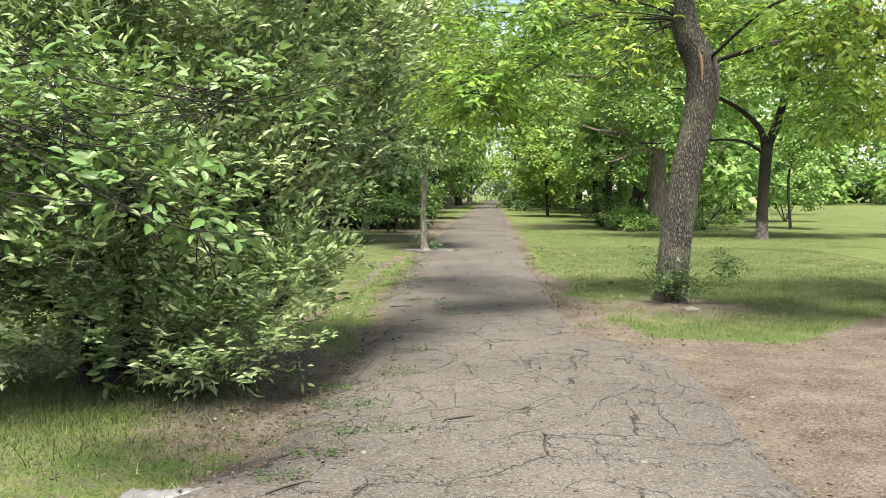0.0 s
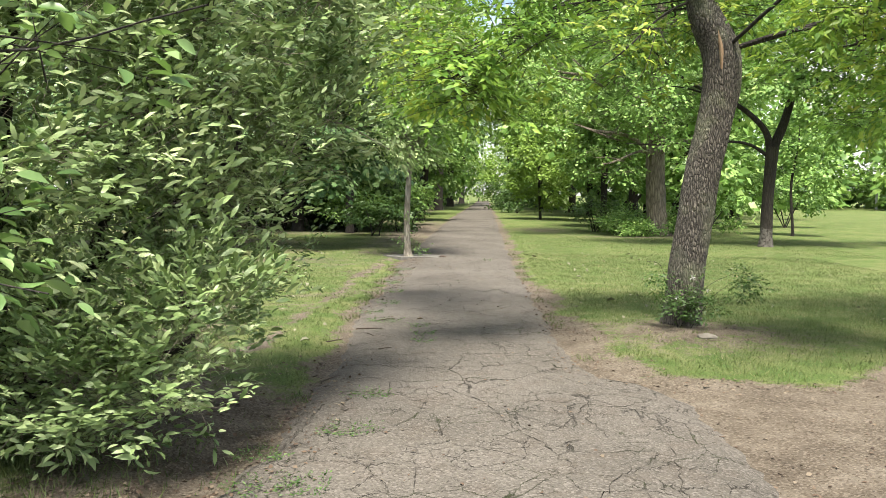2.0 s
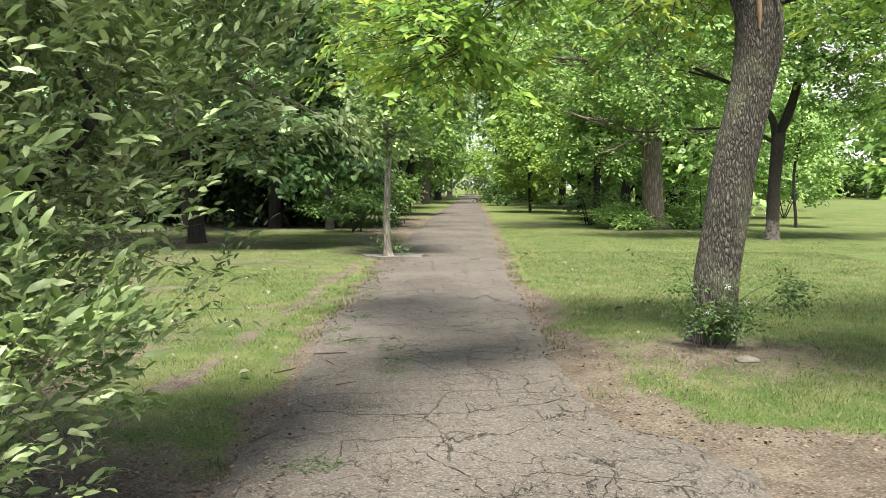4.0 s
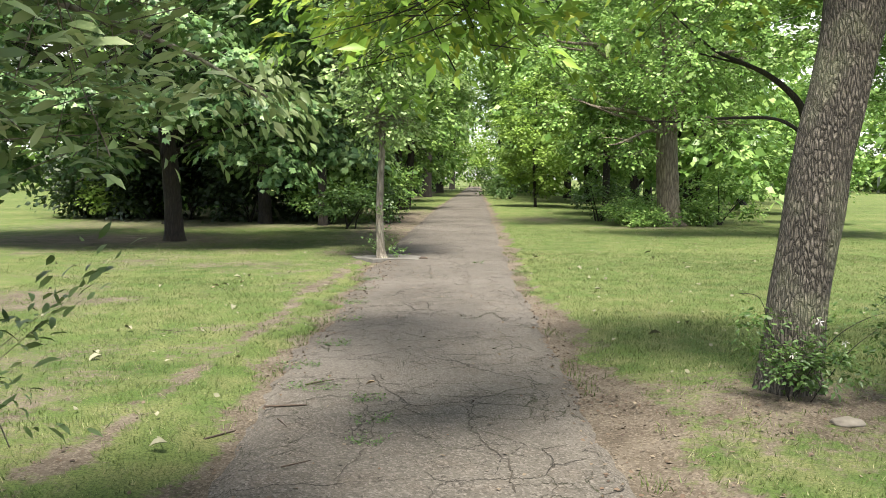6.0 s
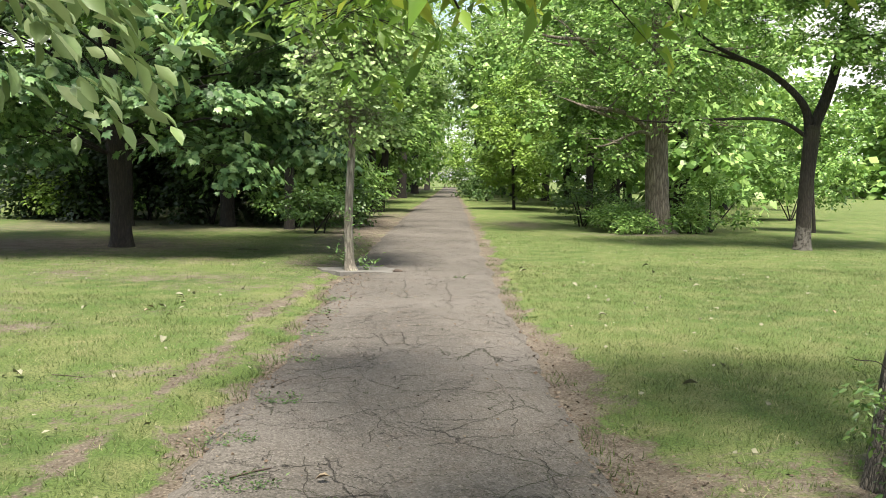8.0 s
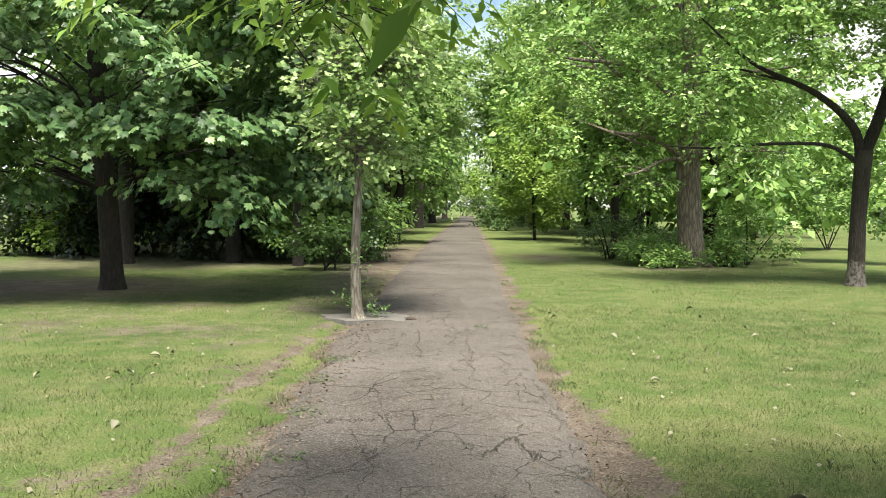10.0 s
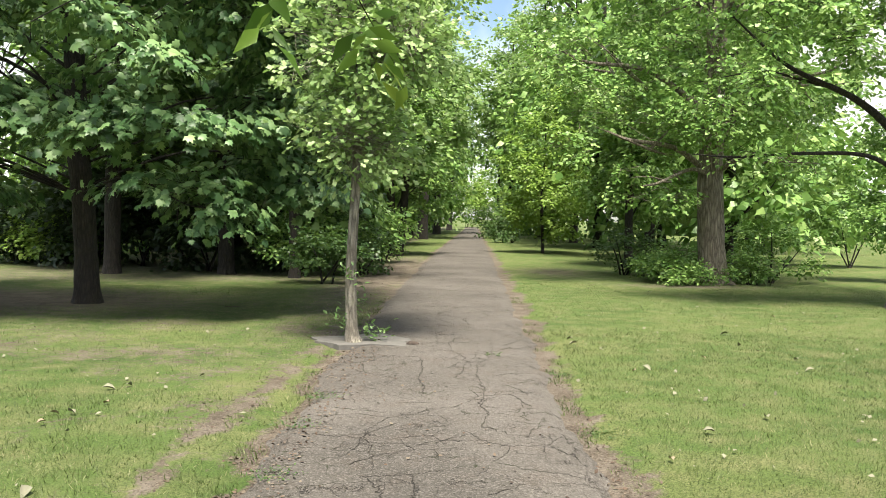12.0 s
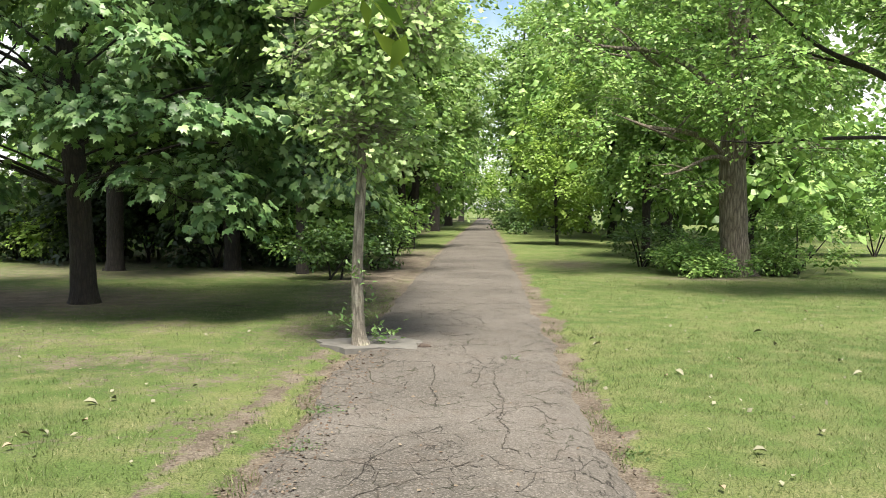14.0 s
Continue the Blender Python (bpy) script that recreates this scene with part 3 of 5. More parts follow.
def ash_tree():
    rng = np.random.default_rng(11)
    e = thing("ash_tree", (2.2, 12.0, 0.05), "leaning ash tree with ridged grey-brown bark and bright compound leaves", "tree")
    tp = [(2.19, 12.03, -0.1), (2.195, 12.03, 0.15), (2.23, 12.03, 0.6), (2.29, 12.03, 1.1), (2.36, 12.03, 1.6), (2.465, 12.03, 2.2), (2.535, 12.02, 2.65), (2.49, 12.0, 3.0), (2.27, 11.95, 3.5), (2.2, 11.9, 4.6), (2.3, 11.9, 6.0)]
    tube_part("trunk", tp, [0.215, 0.2, 0.19, 0.187, 0.182, 0.178, 0.195, 0.19, 0.15, 0.12, 0.06], BARK_ASH, e, 40, 10, 0.09, 0.17)
    lobes = [(2.3, 11.7, 6.0, 1.3, 1.2, .8), (-.1, 10.3, 2.5, .55, .35, .25), (4.3, 11.6, 2.95, 1.5, 1.6, .95), (1.4, 11.5, 2.85, .9, .8, .7), (-0.5, 13.0, 3.0, .8, 1.2, .7),
             (6.2, 12.8, 3.0, 1.8, 1.8, 1.2), (3.6, 10.2, 3.5, 1.5, 1.2, .7), (0.3, 11.0, 3.4, 1.1, 1.1, .6), (5.2, 13.2, 3.2, 1.8, 1.2, 1.0), (-0.05, 10.4, 2.35, .6, .4, .4),
             (2.2, 12.8, 3.5, 1.8, 1.0, .7), (-0.85, 13.5, 2.5, .3, .3, .28), (-.1, 10.5, 2.7, .7, .5, .4)]
    limbs_to(rng, lambda c: (2.52, 11.98, 2.95) if c[0] > 2.5 else (2.3, 11.95, 3.5), lobes, 0.026, BARK_DARK, e, 8)
    o, ah = shoots(rng, lobes, 4300, 0.32, 0.24, 1.0, 0.5, .4, 11, .5)
    ok = (o[:, 2] > 2.05) | ((o[:, 0] > 3.2) & (o[:, 2] > 1.75))
    ok &= ~((o[:, 0] > 1.6) & (o[:, 0] < 2.95) & (o[:, 1] < 12.1) & (o[:, 2] < 3.5))
    o, ah = o[ok], ah[ok]
    ln = rng.uniform(0.16, 0.30, len(o))
    leaves("crown", rng, o, ah, ln, 8, 0.1, LANCE, LEAF_ASH, e, 0.3, 1.0, 0.35, .3, .7, .1)
    twigs("twig", rng, o, ah, ln * 1.5, 0.004, BARK_DARK, e, 2)
    v, f = tube([(2.48, 11.83, 2.75), (2.47, 11.82, 2.95), (2.42, 11.81, 3.15)], [0.012, 0.024, 0.008], 8, 4, 0.3)
    mesh_np("scar", v, f, SCAR, e, True)["label"] = "torn strip of bare orange wood"
    rebase(e)
    e.location += Vector((.13, .42, 0))
    return e


def shrub():
    rng = np.random.default_rng(5)
    e = thing("shrub", (-2.6, 8.0, 0), "large dense apple shrub with silvery grey-green leaves", "shrub")
    lobes = [(-2.6, 8.0, 1.6, 1.5, 1.4, 1.3), (-2.4, 8.0, 3.1, 1.4, 1.3, 1.1), (-3.8, 7.7, 2.2, 1.5, 1.5, 1.7), (-1.35, 7.55, 0.62, .34, .4, .52),
             (-1.3, 8.3, 2.8, .8, 1.0, .8), (-3.5, 7.6, 0.95, 1.3, .8, .5), (-1.3, 8.2, 1.6, .55, .6, .5), (-0.85, 9.1, 3.2, .8, .9, .6),
             (-1.9, 7.1, 2.2, .8, .6, .8), (-1.6, 7.0, 3.1, .8, .6, .6), (-2.5, 7.7, .8, .7, .5, .4), (-3.2, 6.9, 2.0, .9, .5, .7), (-2.3, 6.9, 1.45, .6, .45, .5), (-2.9, 7.1, 2.7, .9, .5, .5), (-1.5, 7.9, 1.0, .4, .5, .6), (-2.2, 7.75, .55, .6, .3, .35), (-3.3, 7.75, .6, .9, .35, .42), (-2.6, 8.3, .7, 1.2, .4, .5), (-1.0, 8.9, 1.85, .45, .6, .45), (-.75, 9.2, 2.7, .45, .5, .4), (-1.15, 8.5, 1.1, .4, .5, .45), (-1.75, 7.5, .5, .4, .4, .4), (-2.9, 7.3, .45, .9, .3, .32), (-2.1, 7.3, .45, .5, .3, .32), (-3.9, 7.2, .6, .7, .4, .4)]
    for k in range(7):
        x, y = -2.6 + rng.normal(0, .25), 8.0 + rng.normal(0, .25)
        lb = lobes[k]
        tube_part("stem", [(x, y, -0.05), (x + (lb[0] - x) * .3, y + (lb[1] - y) * .3, lb[2] * .5), lb[:3], (lb[0], lb[1], lb[2] + lb[5] * .6)],
                  [0.05, 0.038, 0.025, 0.008], BARK_DARK, e, 7, 5, 0.1)
    o, ah = shoots(rng, lobes, 9000, 0.2, 0.12, 1.7, 0.8, .22, 8, .8)
    ok = (o[:, 0] < -.95) | ((o[:, 2] > 1.5) & (o[:, 0] < -.68)) | (o[:, 2] > 2.3)
    o, ah = o[ok], ah[ok]
    ah[:, 2] += 0.6
    ah = unit(ah)
    ln = rng.uniform(0.14, 0.34, len(o))
    h = len(o) // 2
    leaves("crown", rng, o[:h], ah[:h], ln[:h], 13, 0.06, SAGE, LEAF_SHRUB, e, -0.1, 1.1, 0.6, 0.45, 0.8, 0.1)
    leaves("crown", rng, o[h:], ah[h:], ln[h:], 13, 0.078, SAGE, LEAF_SHRUB, e, -0.05, 1.1, 0.6, 0.4, 0.8, 0.1)
    twigs("twig", rng, o, ah, ln * 1.1, 0.0022, BARK_OLD, e, 2)
    # one branch that hangs out over the grass
    n2 = 36
    o = np.array([-0.62, 9.65, 1.78]) + rng.normal(0, 1, (n2, 3)) * np.array([.22, .16, .06])
    o[:, 0] = np.minimum(o[:, 0], -.5)
    ah = unit(np.array([0.8, 0.1, -0.25]) + rng.normal(0, .4, (n2, 3)))
    leaves("crown", rng, o, ah, rng.uniform(.12, .22, n2), 8, 0.05, OVATE, LEAF_SHRUB, e, 0.5, 1.0, 0.5)
    tube_part("limb", [(-2.4, 8.2, 1.7), (-1.6, 9.0, 2.1), (-0.9, 9.55, 1.95), (-0.5, 9.7, 1.75)], [0.022, 0.016, 0.01, 0.004], BARK_PALE, e, 6, 5)
    return rebase(e)


def apple_tree():
    rng = np.random.default_rng(8)
    e = thing("apple_tree", (-4.4, 6.9, 0), "broad-leaved young fruit tree leaning into the shrub", "tree")
    lobes = [(-3.0, 6.3, 1.7, 1.1, .5, .5), (-1.65, 5.35, 1.6, .4, .28, .28), (-1.35, 5.3, 1.3, .24, .2, .14), (-1.12, 5.4, 1.78, .2, .2, .1), (-2.0, 5.5, 1.95, .4, .3, .25), (-3.6, 6.1, 2.5, .6, .5, .3), (-1.1, 6.0, 2.72, .5, .3, .14)]
    tube_part("trunk", [(-4.4, 6.9, -.05), (-4.3, 6.9, .8), (-4.1, 6.8, 1.6), (-3.7, 6.7, 2.6)], [.07, .06, .05, .03], BARK_DARK, e, 9, 6, .08, .2)
    limbs_to(rng, lambda c: (-4.1, 6.8, 1.6), lobes, .03, BARK_DARK, e, 6)
    o, ah = shoots(rng, lobes, 330, .35, .0, 1.5, .5, .16, 7, .7)
    ln = rng.uniform(.14, .26, len(o))
    leaves("crown", rng, o, ah, ln, 9, .072, BROAD, LEAF_APPLE, e, .2, 1.0, .4)
    twigs("twig", rng, o, ah, ln * 1.5, .004, BARK_DARK, e)
    return rebase(e)


def maple():
    rng = np.random.default_rng(21)
    e = thing("maple_tree", (-6.8, 26.2, 0), "dark maple with dense lobed leaves low over the lawn", "tree")
    tp = [(-6.8, 26.2, -.1), (-6.8, 26.2, .3), (-6.83, 26.15, 1.5), (-6.95, 26.1, 3.2), (-7.0, 26.1, 5.5), (-6.9, 26.2, 8)]
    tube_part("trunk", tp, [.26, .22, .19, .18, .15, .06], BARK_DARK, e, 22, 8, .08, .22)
    # layered, drooping sprays round a dome; leafy core added to keep sky light out
    sprays = [(-4.3, 24.0, 1.75, .85, .6, .5), (-4.7, 23.9, 2.2, .9, .6, .35), (-3.0, 25.3, 2.2, .9, .7, .45), (-9.6, 24.4, 2.5, 1.1, .9, .4), (-10.6, 25.0, 1.9, 1.0, .9, .5), (-8.6, 24.0, 2.9, 1.0, .8, .35),
              (-7.9, 24.4, 2.3, .8, .7, .35), (-8.5, 24.8, 1.9, .8, .7, .4), (-7.6, 23.8, 3.2, .9, .7, .35), (-11.3, 25.4, 2.4, 1.1, 1.0, .4), (-11.5, 25.3, 3.6, 1.3, 1.0, .5), (-11.6, 25.8, 5.0, 1.4, 1.2, .6), (-11.2, 26.0, 6.6, 1.5, 1.3, .7)]
    for k in range(140):
        z = 2.4 + 7.0 * ((k + .5) / 140) ** 1.15
        ring = 4.9 * math.sqrt(max(.05, 1 - ((z - 3.8) / 6.6) ** 2)) * min(1.0, .78 + .18 * (z - 2.5))
        a = k * 2.399963
        if math.sin(a) > .45:
            continue
        out, w = rng.uniform(.8, 1.0), rng.uniform(.65, 1.15)
        sprays.append((-6.7 + ring * out * math.cos(a), 26.2 + .82 * ring * out * math.sin(a), z, w * 1.2, w, w * .3))
    core = [(-6.6, 26.6, 5.4, 3.3, 2.6, 1.8), (-6.4, 26.6, 8.0, 3.0, 2.6, 2.2), (-4.4, 27.0, 3.6, 1.6, 1.4, 1.0), (-9.6, 26.6, 4.6, 2.4, 2.2, 1.4)]
    limbs_to(rng, lambda c: (-6.9, 26.1, min(max(1.9, c[2] * .75), 5.5)), sprays[::3] + core, .05, BARK_DARK, e, 5)
    for lobes, n in ((sprays, 5000), (core, 700)):
        o, ah = shoots(rng, lobes, n, .25, .02, .8, .2, .5, 15, .25)
        ln = rng.uniform(.25, .5, len(o))
        leaves("crown", rng, o, ah, ln, 8, .135, MAPLE, LEAF_MAPLE, e, .7, 1.1, .35, .3, 1.1, .2)
        twigs("twig", rng, o, ah, ln * 1.6, .006, BARK_DARK, e, 3)
    return rebase(e)


def sapling():
    rng = np.random.default_rng(31)
    e = thing("poplar_sapling", (-1.52, 22.2, 0), "slim young poplar with pale bark growing through the path edge", "tree")
    tp = [(-1.5, 22.2, -.05), (-1.53, 22.2, .2), (-1.55, 22.2, 1.0), (-1.5, 22.2, 2.2), (-1.47, 22.2, 3.6), (-1.42, 22.2, 5.2), (-1.4, 22.2, 6.8)]
    tube_part("trunk", tp, [.11, .08, .066, .06, .05, .036, .014], BARK_PALE, e, 14, 8, .08, .35)
    lobes = [(-1.5, 22.1, 2.55, .75, .7, .55), (-1.45, 22.1, 3.6, .95, .9, .75), (-1.3, 22.2, 4.8, 1.0, 1.0, .9), (-1.4, 22.2, 6.2, .9, .9, 1.0), (-0.9, 22.0, 3.7, .6, .5, .4)]
    limbs_to(rng, lambda c: (-1.48, 22.2, c[2] - .4), lobes, .022, BARK_PALE, e, 5)
    o, ah = shoots(rng, lobes, 1500, .5, .05, 1.6, .8, .24, 7, .8)
    ln = rng.uniform(.2, .4, len(o))
    leaves("crown", rng, o, ah, ln, 8, .1, LOBED, LEAF_SILVER, e, .15, 1.1, .85)
    twigs("twig", rng, o, ah, ln * 1.4, .005, BARK_PALE, e)
    for k in range(9):
        th = rng.uniform(0, 2 * math.pi)
        o = np.array([[-1.5 + .12 * math.cos(th) + (.25 if k % 3 == 0 else 0), 22.15 + .12 * math.sin(th), .03 + .1 * k * (k % 3 > 0)]] * 3) + rng.normal(0, .03, (3, 3))
        o[:, 2] = np.abs(o[:, 2]) + .02
        ah = unit(np.array([math.cos(th) * .5, math.sin(th) * .5, 1.2]) + rng.normal(0, .25, (3, 3)))
        leaves("sucker", rng, o, ah, rng.uniform(.12, .3, 3), 7, .075, OVATE, LEAF_APPLE, e, .2)["kind"] = "stuff"
    return rebase(e)


def big_tree():
    rng = np.random.default_rng(41)
    e = thing("old_oak_tree", (6.5, 34.6, 0), "old oak with a thick pale weathered trunk and light green crown", "tree")
    tp = [(6.5, 34.6, -.1), (6.45, 34.6, .3), (6.35, 34.6, 1.4), (6.3, 34.6, 3.0), (6.35, 34.6, 5.5), (6.4, 34.6, 8.5), (6.5, 34.6, 12)]
    tube_part("trunk", tp, [.48, .39, .345, .325, .28, .2, .07], BARK_OLD, e, 26, 9, .09, .3)
    lobes = [(6.3, 34.2, 4.9, 3.0, 2.0, 1.1), (3.9, 33.4, 3.7, 2.2, 1.6, 1.0), (2.9, 34.2, 5.8, 1.8, 1.8, 1.2), (6.2, 34.6, 8.0, 4.2, 3.5, 2.2), (6.4, 34.8, 11.2, 4.0, 3.5, 2.4),
             (9.0, 34.2, 5.6, 2.0, 1.8, 1.1), (4.6, 33.2, 2.6, 1.3, 1.0, .6), (7.6, 32.8, 3.3, 1.8, 1.0, .5), (4.2, 34.0, 8.6, 2.2, 2.0, 1.3), (9.3, 34.6, 9.2, 2.2, 2.2, 1.6), (6.3, 33.0, 4.2, 1.5, .7, .6), (5.7, 32.9, 5.9, 1.7, .8, .7), (7.3, 33.0, 5.1, 1.3, .7, .5), (6.4, 32.6, 7.4, 1.8, .8, .8)]
    limbs_to(rng, lambda c: (6.33, 34.6, max(2.9, c[2] * .85 - .5)), lobes, .10, BARK_OLD, e, 7)
    o, ah = shoots(rng, lobes, 4200, .3, .2, .7, .4, .45, 13, .4)
    ln = rng.uniform(.3, .6, len(o))
    leaves("crown", rng, o, ah, ln * .85, 8, .13, LOBED, LEAF_OAK, e, .25, 1.1, .5)
    twigs("twig", rng, o, ah, ln * 1.6, .007, BARK_OLD, e, 3)
    return rebase(e)


def white_tree():
    rng = np.random.default_rng(51)
    e = thing("forked_oak_tree", (8.4, 28.6, 0), "dark forked oak with a whitewashed foot and long level limbs", "tree")
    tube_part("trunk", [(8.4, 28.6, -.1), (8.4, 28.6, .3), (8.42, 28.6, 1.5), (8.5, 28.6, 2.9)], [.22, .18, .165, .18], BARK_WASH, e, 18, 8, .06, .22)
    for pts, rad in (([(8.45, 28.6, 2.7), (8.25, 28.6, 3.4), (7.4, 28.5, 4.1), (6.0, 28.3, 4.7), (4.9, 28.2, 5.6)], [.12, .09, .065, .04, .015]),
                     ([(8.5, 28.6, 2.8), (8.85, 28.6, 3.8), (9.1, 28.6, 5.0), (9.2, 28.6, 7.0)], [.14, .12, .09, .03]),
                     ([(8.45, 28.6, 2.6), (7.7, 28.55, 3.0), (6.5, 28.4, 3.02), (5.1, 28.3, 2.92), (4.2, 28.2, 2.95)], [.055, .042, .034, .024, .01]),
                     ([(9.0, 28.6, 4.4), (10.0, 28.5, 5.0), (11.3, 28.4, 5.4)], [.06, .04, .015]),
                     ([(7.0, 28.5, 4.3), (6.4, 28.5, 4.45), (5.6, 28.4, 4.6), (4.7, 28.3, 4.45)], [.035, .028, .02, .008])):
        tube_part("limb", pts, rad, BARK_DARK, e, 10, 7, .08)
    lobes = [(8.6, 28.5, 7.4, 3.4, 3.0, 1.8), (5.6, 28.2, 6.2, 2.0, 1.6, 1.0), (10.6, 28.3, 5.6, 2.0, 1.8, 1.3), (4.7, 28.0, 4.3, 1.3, 1.0, .6), (10.8, 28.0, 3.6, 1.3, 1.2, .7),
             (7.2, 28.2, 5.2, 1.2, 1.0, .5), (5.0, 28.1, 3.1, 1.0, .7, .35), (9.6, 27.5, 4.6, 1.1, .9, .5), (7.6, 27.6, 5.0, 1.6, 1.0, .7), (9.4, 27.6, 5.6, 1.6, 1.0, .8), (11.6, 28.6, 4.4, 1.4, 1.2, .8), (9.5, 28.0, 5.0, 1.2, .8, .8), (10.4, 29.5, 4.2, 1.5, 1.0, .9)]
    o, ah = shoots(rng, lobes, 3300, .3, .18, .9, .4, .4, 13, .4)
    ln = rng.uniform(.25, .5, len(o))
    leaves("crown", rng, o, ah, ln * .85, 8, .125, LOBED, LEAF_OAK, e, .3, 1.1, .5)
    twigs("twig", rng, o, ah, ln * 1.6, .007, BARK_DARK, e, 3)
    return rebase(e)


def generic_tree(name, seed, at, h, width, mat, bark, n, size, low=0.25, label="", category="tree", group="", stems=1, gap=.25, r=None):
    """A far tree: stem or stems, lobes heaped round an upright axis, kite-shaped leaf clumps."""
    rng = np.random.default_rng(seed)
    e = thing(name, at, label, category, group)
    x, y, _ = at
    r = r or 0.014 * h + 0.03
    for k in range(stems):
        dx = (k - (stems - 1) / 2) * .55
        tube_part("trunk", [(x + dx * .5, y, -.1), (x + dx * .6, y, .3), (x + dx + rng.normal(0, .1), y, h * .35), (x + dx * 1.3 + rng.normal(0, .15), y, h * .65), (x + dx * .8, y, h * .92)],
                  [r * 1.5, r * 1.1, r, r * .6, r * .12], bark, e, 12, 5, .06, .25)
    lobes = []
    m = 9
    for k in range(m):
        t = (k + .5) / m
        z = h * (low + (1 - low) * t)
        prof = math.sin(math.pi * min(1, .22 + .75 * t)) ** .7
        a = k * 2.4 + rng.uniform(0, 1)
        off = width * .5 * prof * rng.uniform(.35, .75)
        s = width * .5 * prof * rng.uniform(.45, .65)
        lobes.append((x + off * math.cos(a), y + off * math.sin(a), z, s, s, max(.3, h * .13)))
    limbs_to(rng, lambda c: (x, y, max(.3, c[2] - .12 * h)), lobes[::2], r * .35, bark, e, 5)
    o, ah = shoots(rng, lobes, n, .3, gap - .1, 3.0 / max(width, 1.5), .4, width * .1, 11, .45)
    ln = rng.uniform(1.6, 3.0, len(o)) * size
    leaves("crown", rng, o, ah, ln, 8, size, KITE, mat, e, .25, 1.1, .45)
    return rebase(e)


def bush(name, seed, at, h, width, mat, n, size, label, category="bush", group="", shape=KITE):
    rng = np.random.default_rng(seed)
    e = thing(name, at, label, category, group)
    x, y, _ = at
    lobes = []
    for k in range(6):
        a = k * 1.9 + rng.uniform(0, .8)
        s = width * .5 * rng.uniform(.4, .6)
        z = h * rng.uniform(.3, .68)
        lobes.append((x + width * .28 * math.cos(a), y + width * .28 * math.sin(a), z, s, s, h * .3))
    for k in range(4):
        lb = lobes[k]
        tube_part("stem", [(x + rng.normal(0, .08), y + rng.normal(0, .08), -.05), ((x + lb[0]) / 2, (y + lb[1]) / 2, lb[2] * .5), lb[:3]], [.03, .022, .008], BARK_DARK, e, 6, 4)
    o, ah = shoots(rng, lobes, n, .3, .15, 1.4, .6, width * .12, 9, .6)
    leaves("crown", rng, o, ah, rng.uniform(1.8, 3.2, len(o)) * size, 8, size, shape, mat, e, .2, 1.1, .5)
    return rebase(e)


ash_tree()
shrub()
apple_tree()
maple()
sapling()
big_tree()
white_tree()

# --- wood behind the maple
W = "trees of the dark wood edge"
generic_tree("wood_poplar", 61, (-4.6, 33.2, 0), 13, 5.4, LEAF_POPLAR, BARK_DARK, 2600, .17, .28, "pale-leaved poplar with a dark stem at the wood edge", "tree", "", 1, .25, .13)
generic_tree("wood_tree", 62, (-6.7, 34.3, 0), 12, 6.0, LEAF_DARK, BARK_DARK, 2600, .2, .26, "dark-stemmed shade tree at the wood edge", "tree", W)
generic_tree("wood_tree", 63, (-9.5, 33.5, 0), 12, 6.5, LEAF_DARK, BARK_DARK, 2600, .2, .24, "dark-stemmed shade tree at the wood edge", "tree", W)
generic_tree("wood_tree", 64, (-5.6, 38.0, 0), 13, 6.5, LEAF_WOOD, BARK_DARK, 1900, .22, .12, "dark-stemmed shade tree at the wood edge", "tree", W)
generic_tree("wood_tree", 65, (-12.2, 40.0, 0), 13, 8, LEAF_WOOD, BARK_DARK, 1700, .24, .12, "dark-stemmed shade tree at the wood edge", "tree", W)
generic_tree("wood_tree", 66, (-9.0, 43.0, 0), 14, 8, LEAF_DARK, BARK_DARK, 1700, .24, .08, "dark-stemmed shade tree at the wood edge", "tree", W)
bush("lime_bush", 67, (-12.4, 37.0, 0), 2.2, 3.0, LEAF_LIME, 500, .13, "bright yellow-green bush at the wood edge")
bush("understorey_bush", 68, (-4.6, 34.3, 0), 2.0, 2.2, LEAF_WOOD, 420, .11, "green understorey bush beside the path", "bush", "understorey")
bush("understorey_bush", 69, (-4.4, 39.0, 0), 1.8, 2.4, LEAF_WOOD, 420, .11, "green understorey bush beside the path", "bush", "understorey")
# first two get darker leaves: the canopy's shade is put into their colour
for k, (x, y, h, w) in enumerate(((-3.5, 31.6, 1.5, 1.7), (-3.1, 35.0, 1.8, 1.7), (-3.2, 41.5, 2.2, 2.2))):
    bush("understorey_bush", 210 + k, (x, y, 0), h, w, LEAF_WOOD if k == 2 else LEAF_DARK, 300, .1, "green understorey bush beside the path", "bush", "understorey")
# row added to fill the wood's shaded interior, with leaves coloured nearly black
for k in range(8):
    bush("thicket_bush", 140 + k, (-4.9 - 1.3 * k, 36.0 + 1.0 * math.sin(k * 2.3) + .2 * k, 0), 3.8 + .6 * math.sin(k * 1.7), 2.6, LEAF_SHADE, 420, .2, "thicket bush under the wood trees, deep shade put into its leaf colour", "bush", "thicket of the wood")
generic_tree("tall_poplar", 160, (6.2, 92, 0), 24, 7.5, LEAF_POPLAR, BARK_DARK, 1500, .34, .3, "tall thin-crowned poplar above the row", "tree", "", 1, .4)
generic_tree("tall_poplar", 161, (-5.2, 112, 0), 24, 8.0, LEAF_POPLAR, BARK_DARK, 1200, .4, .35, "tall thin-crowned poplar above the row", "tree", "", 1, .4)
generic_tree("tall_poplar", 162, (-5.0, 60, 0), 17, 6.0, LEAF_POPLAR, BARK_DARK, 1700, .24, .3, "tall thin-crowned poplar above the row", "tree", "", 1, .35)
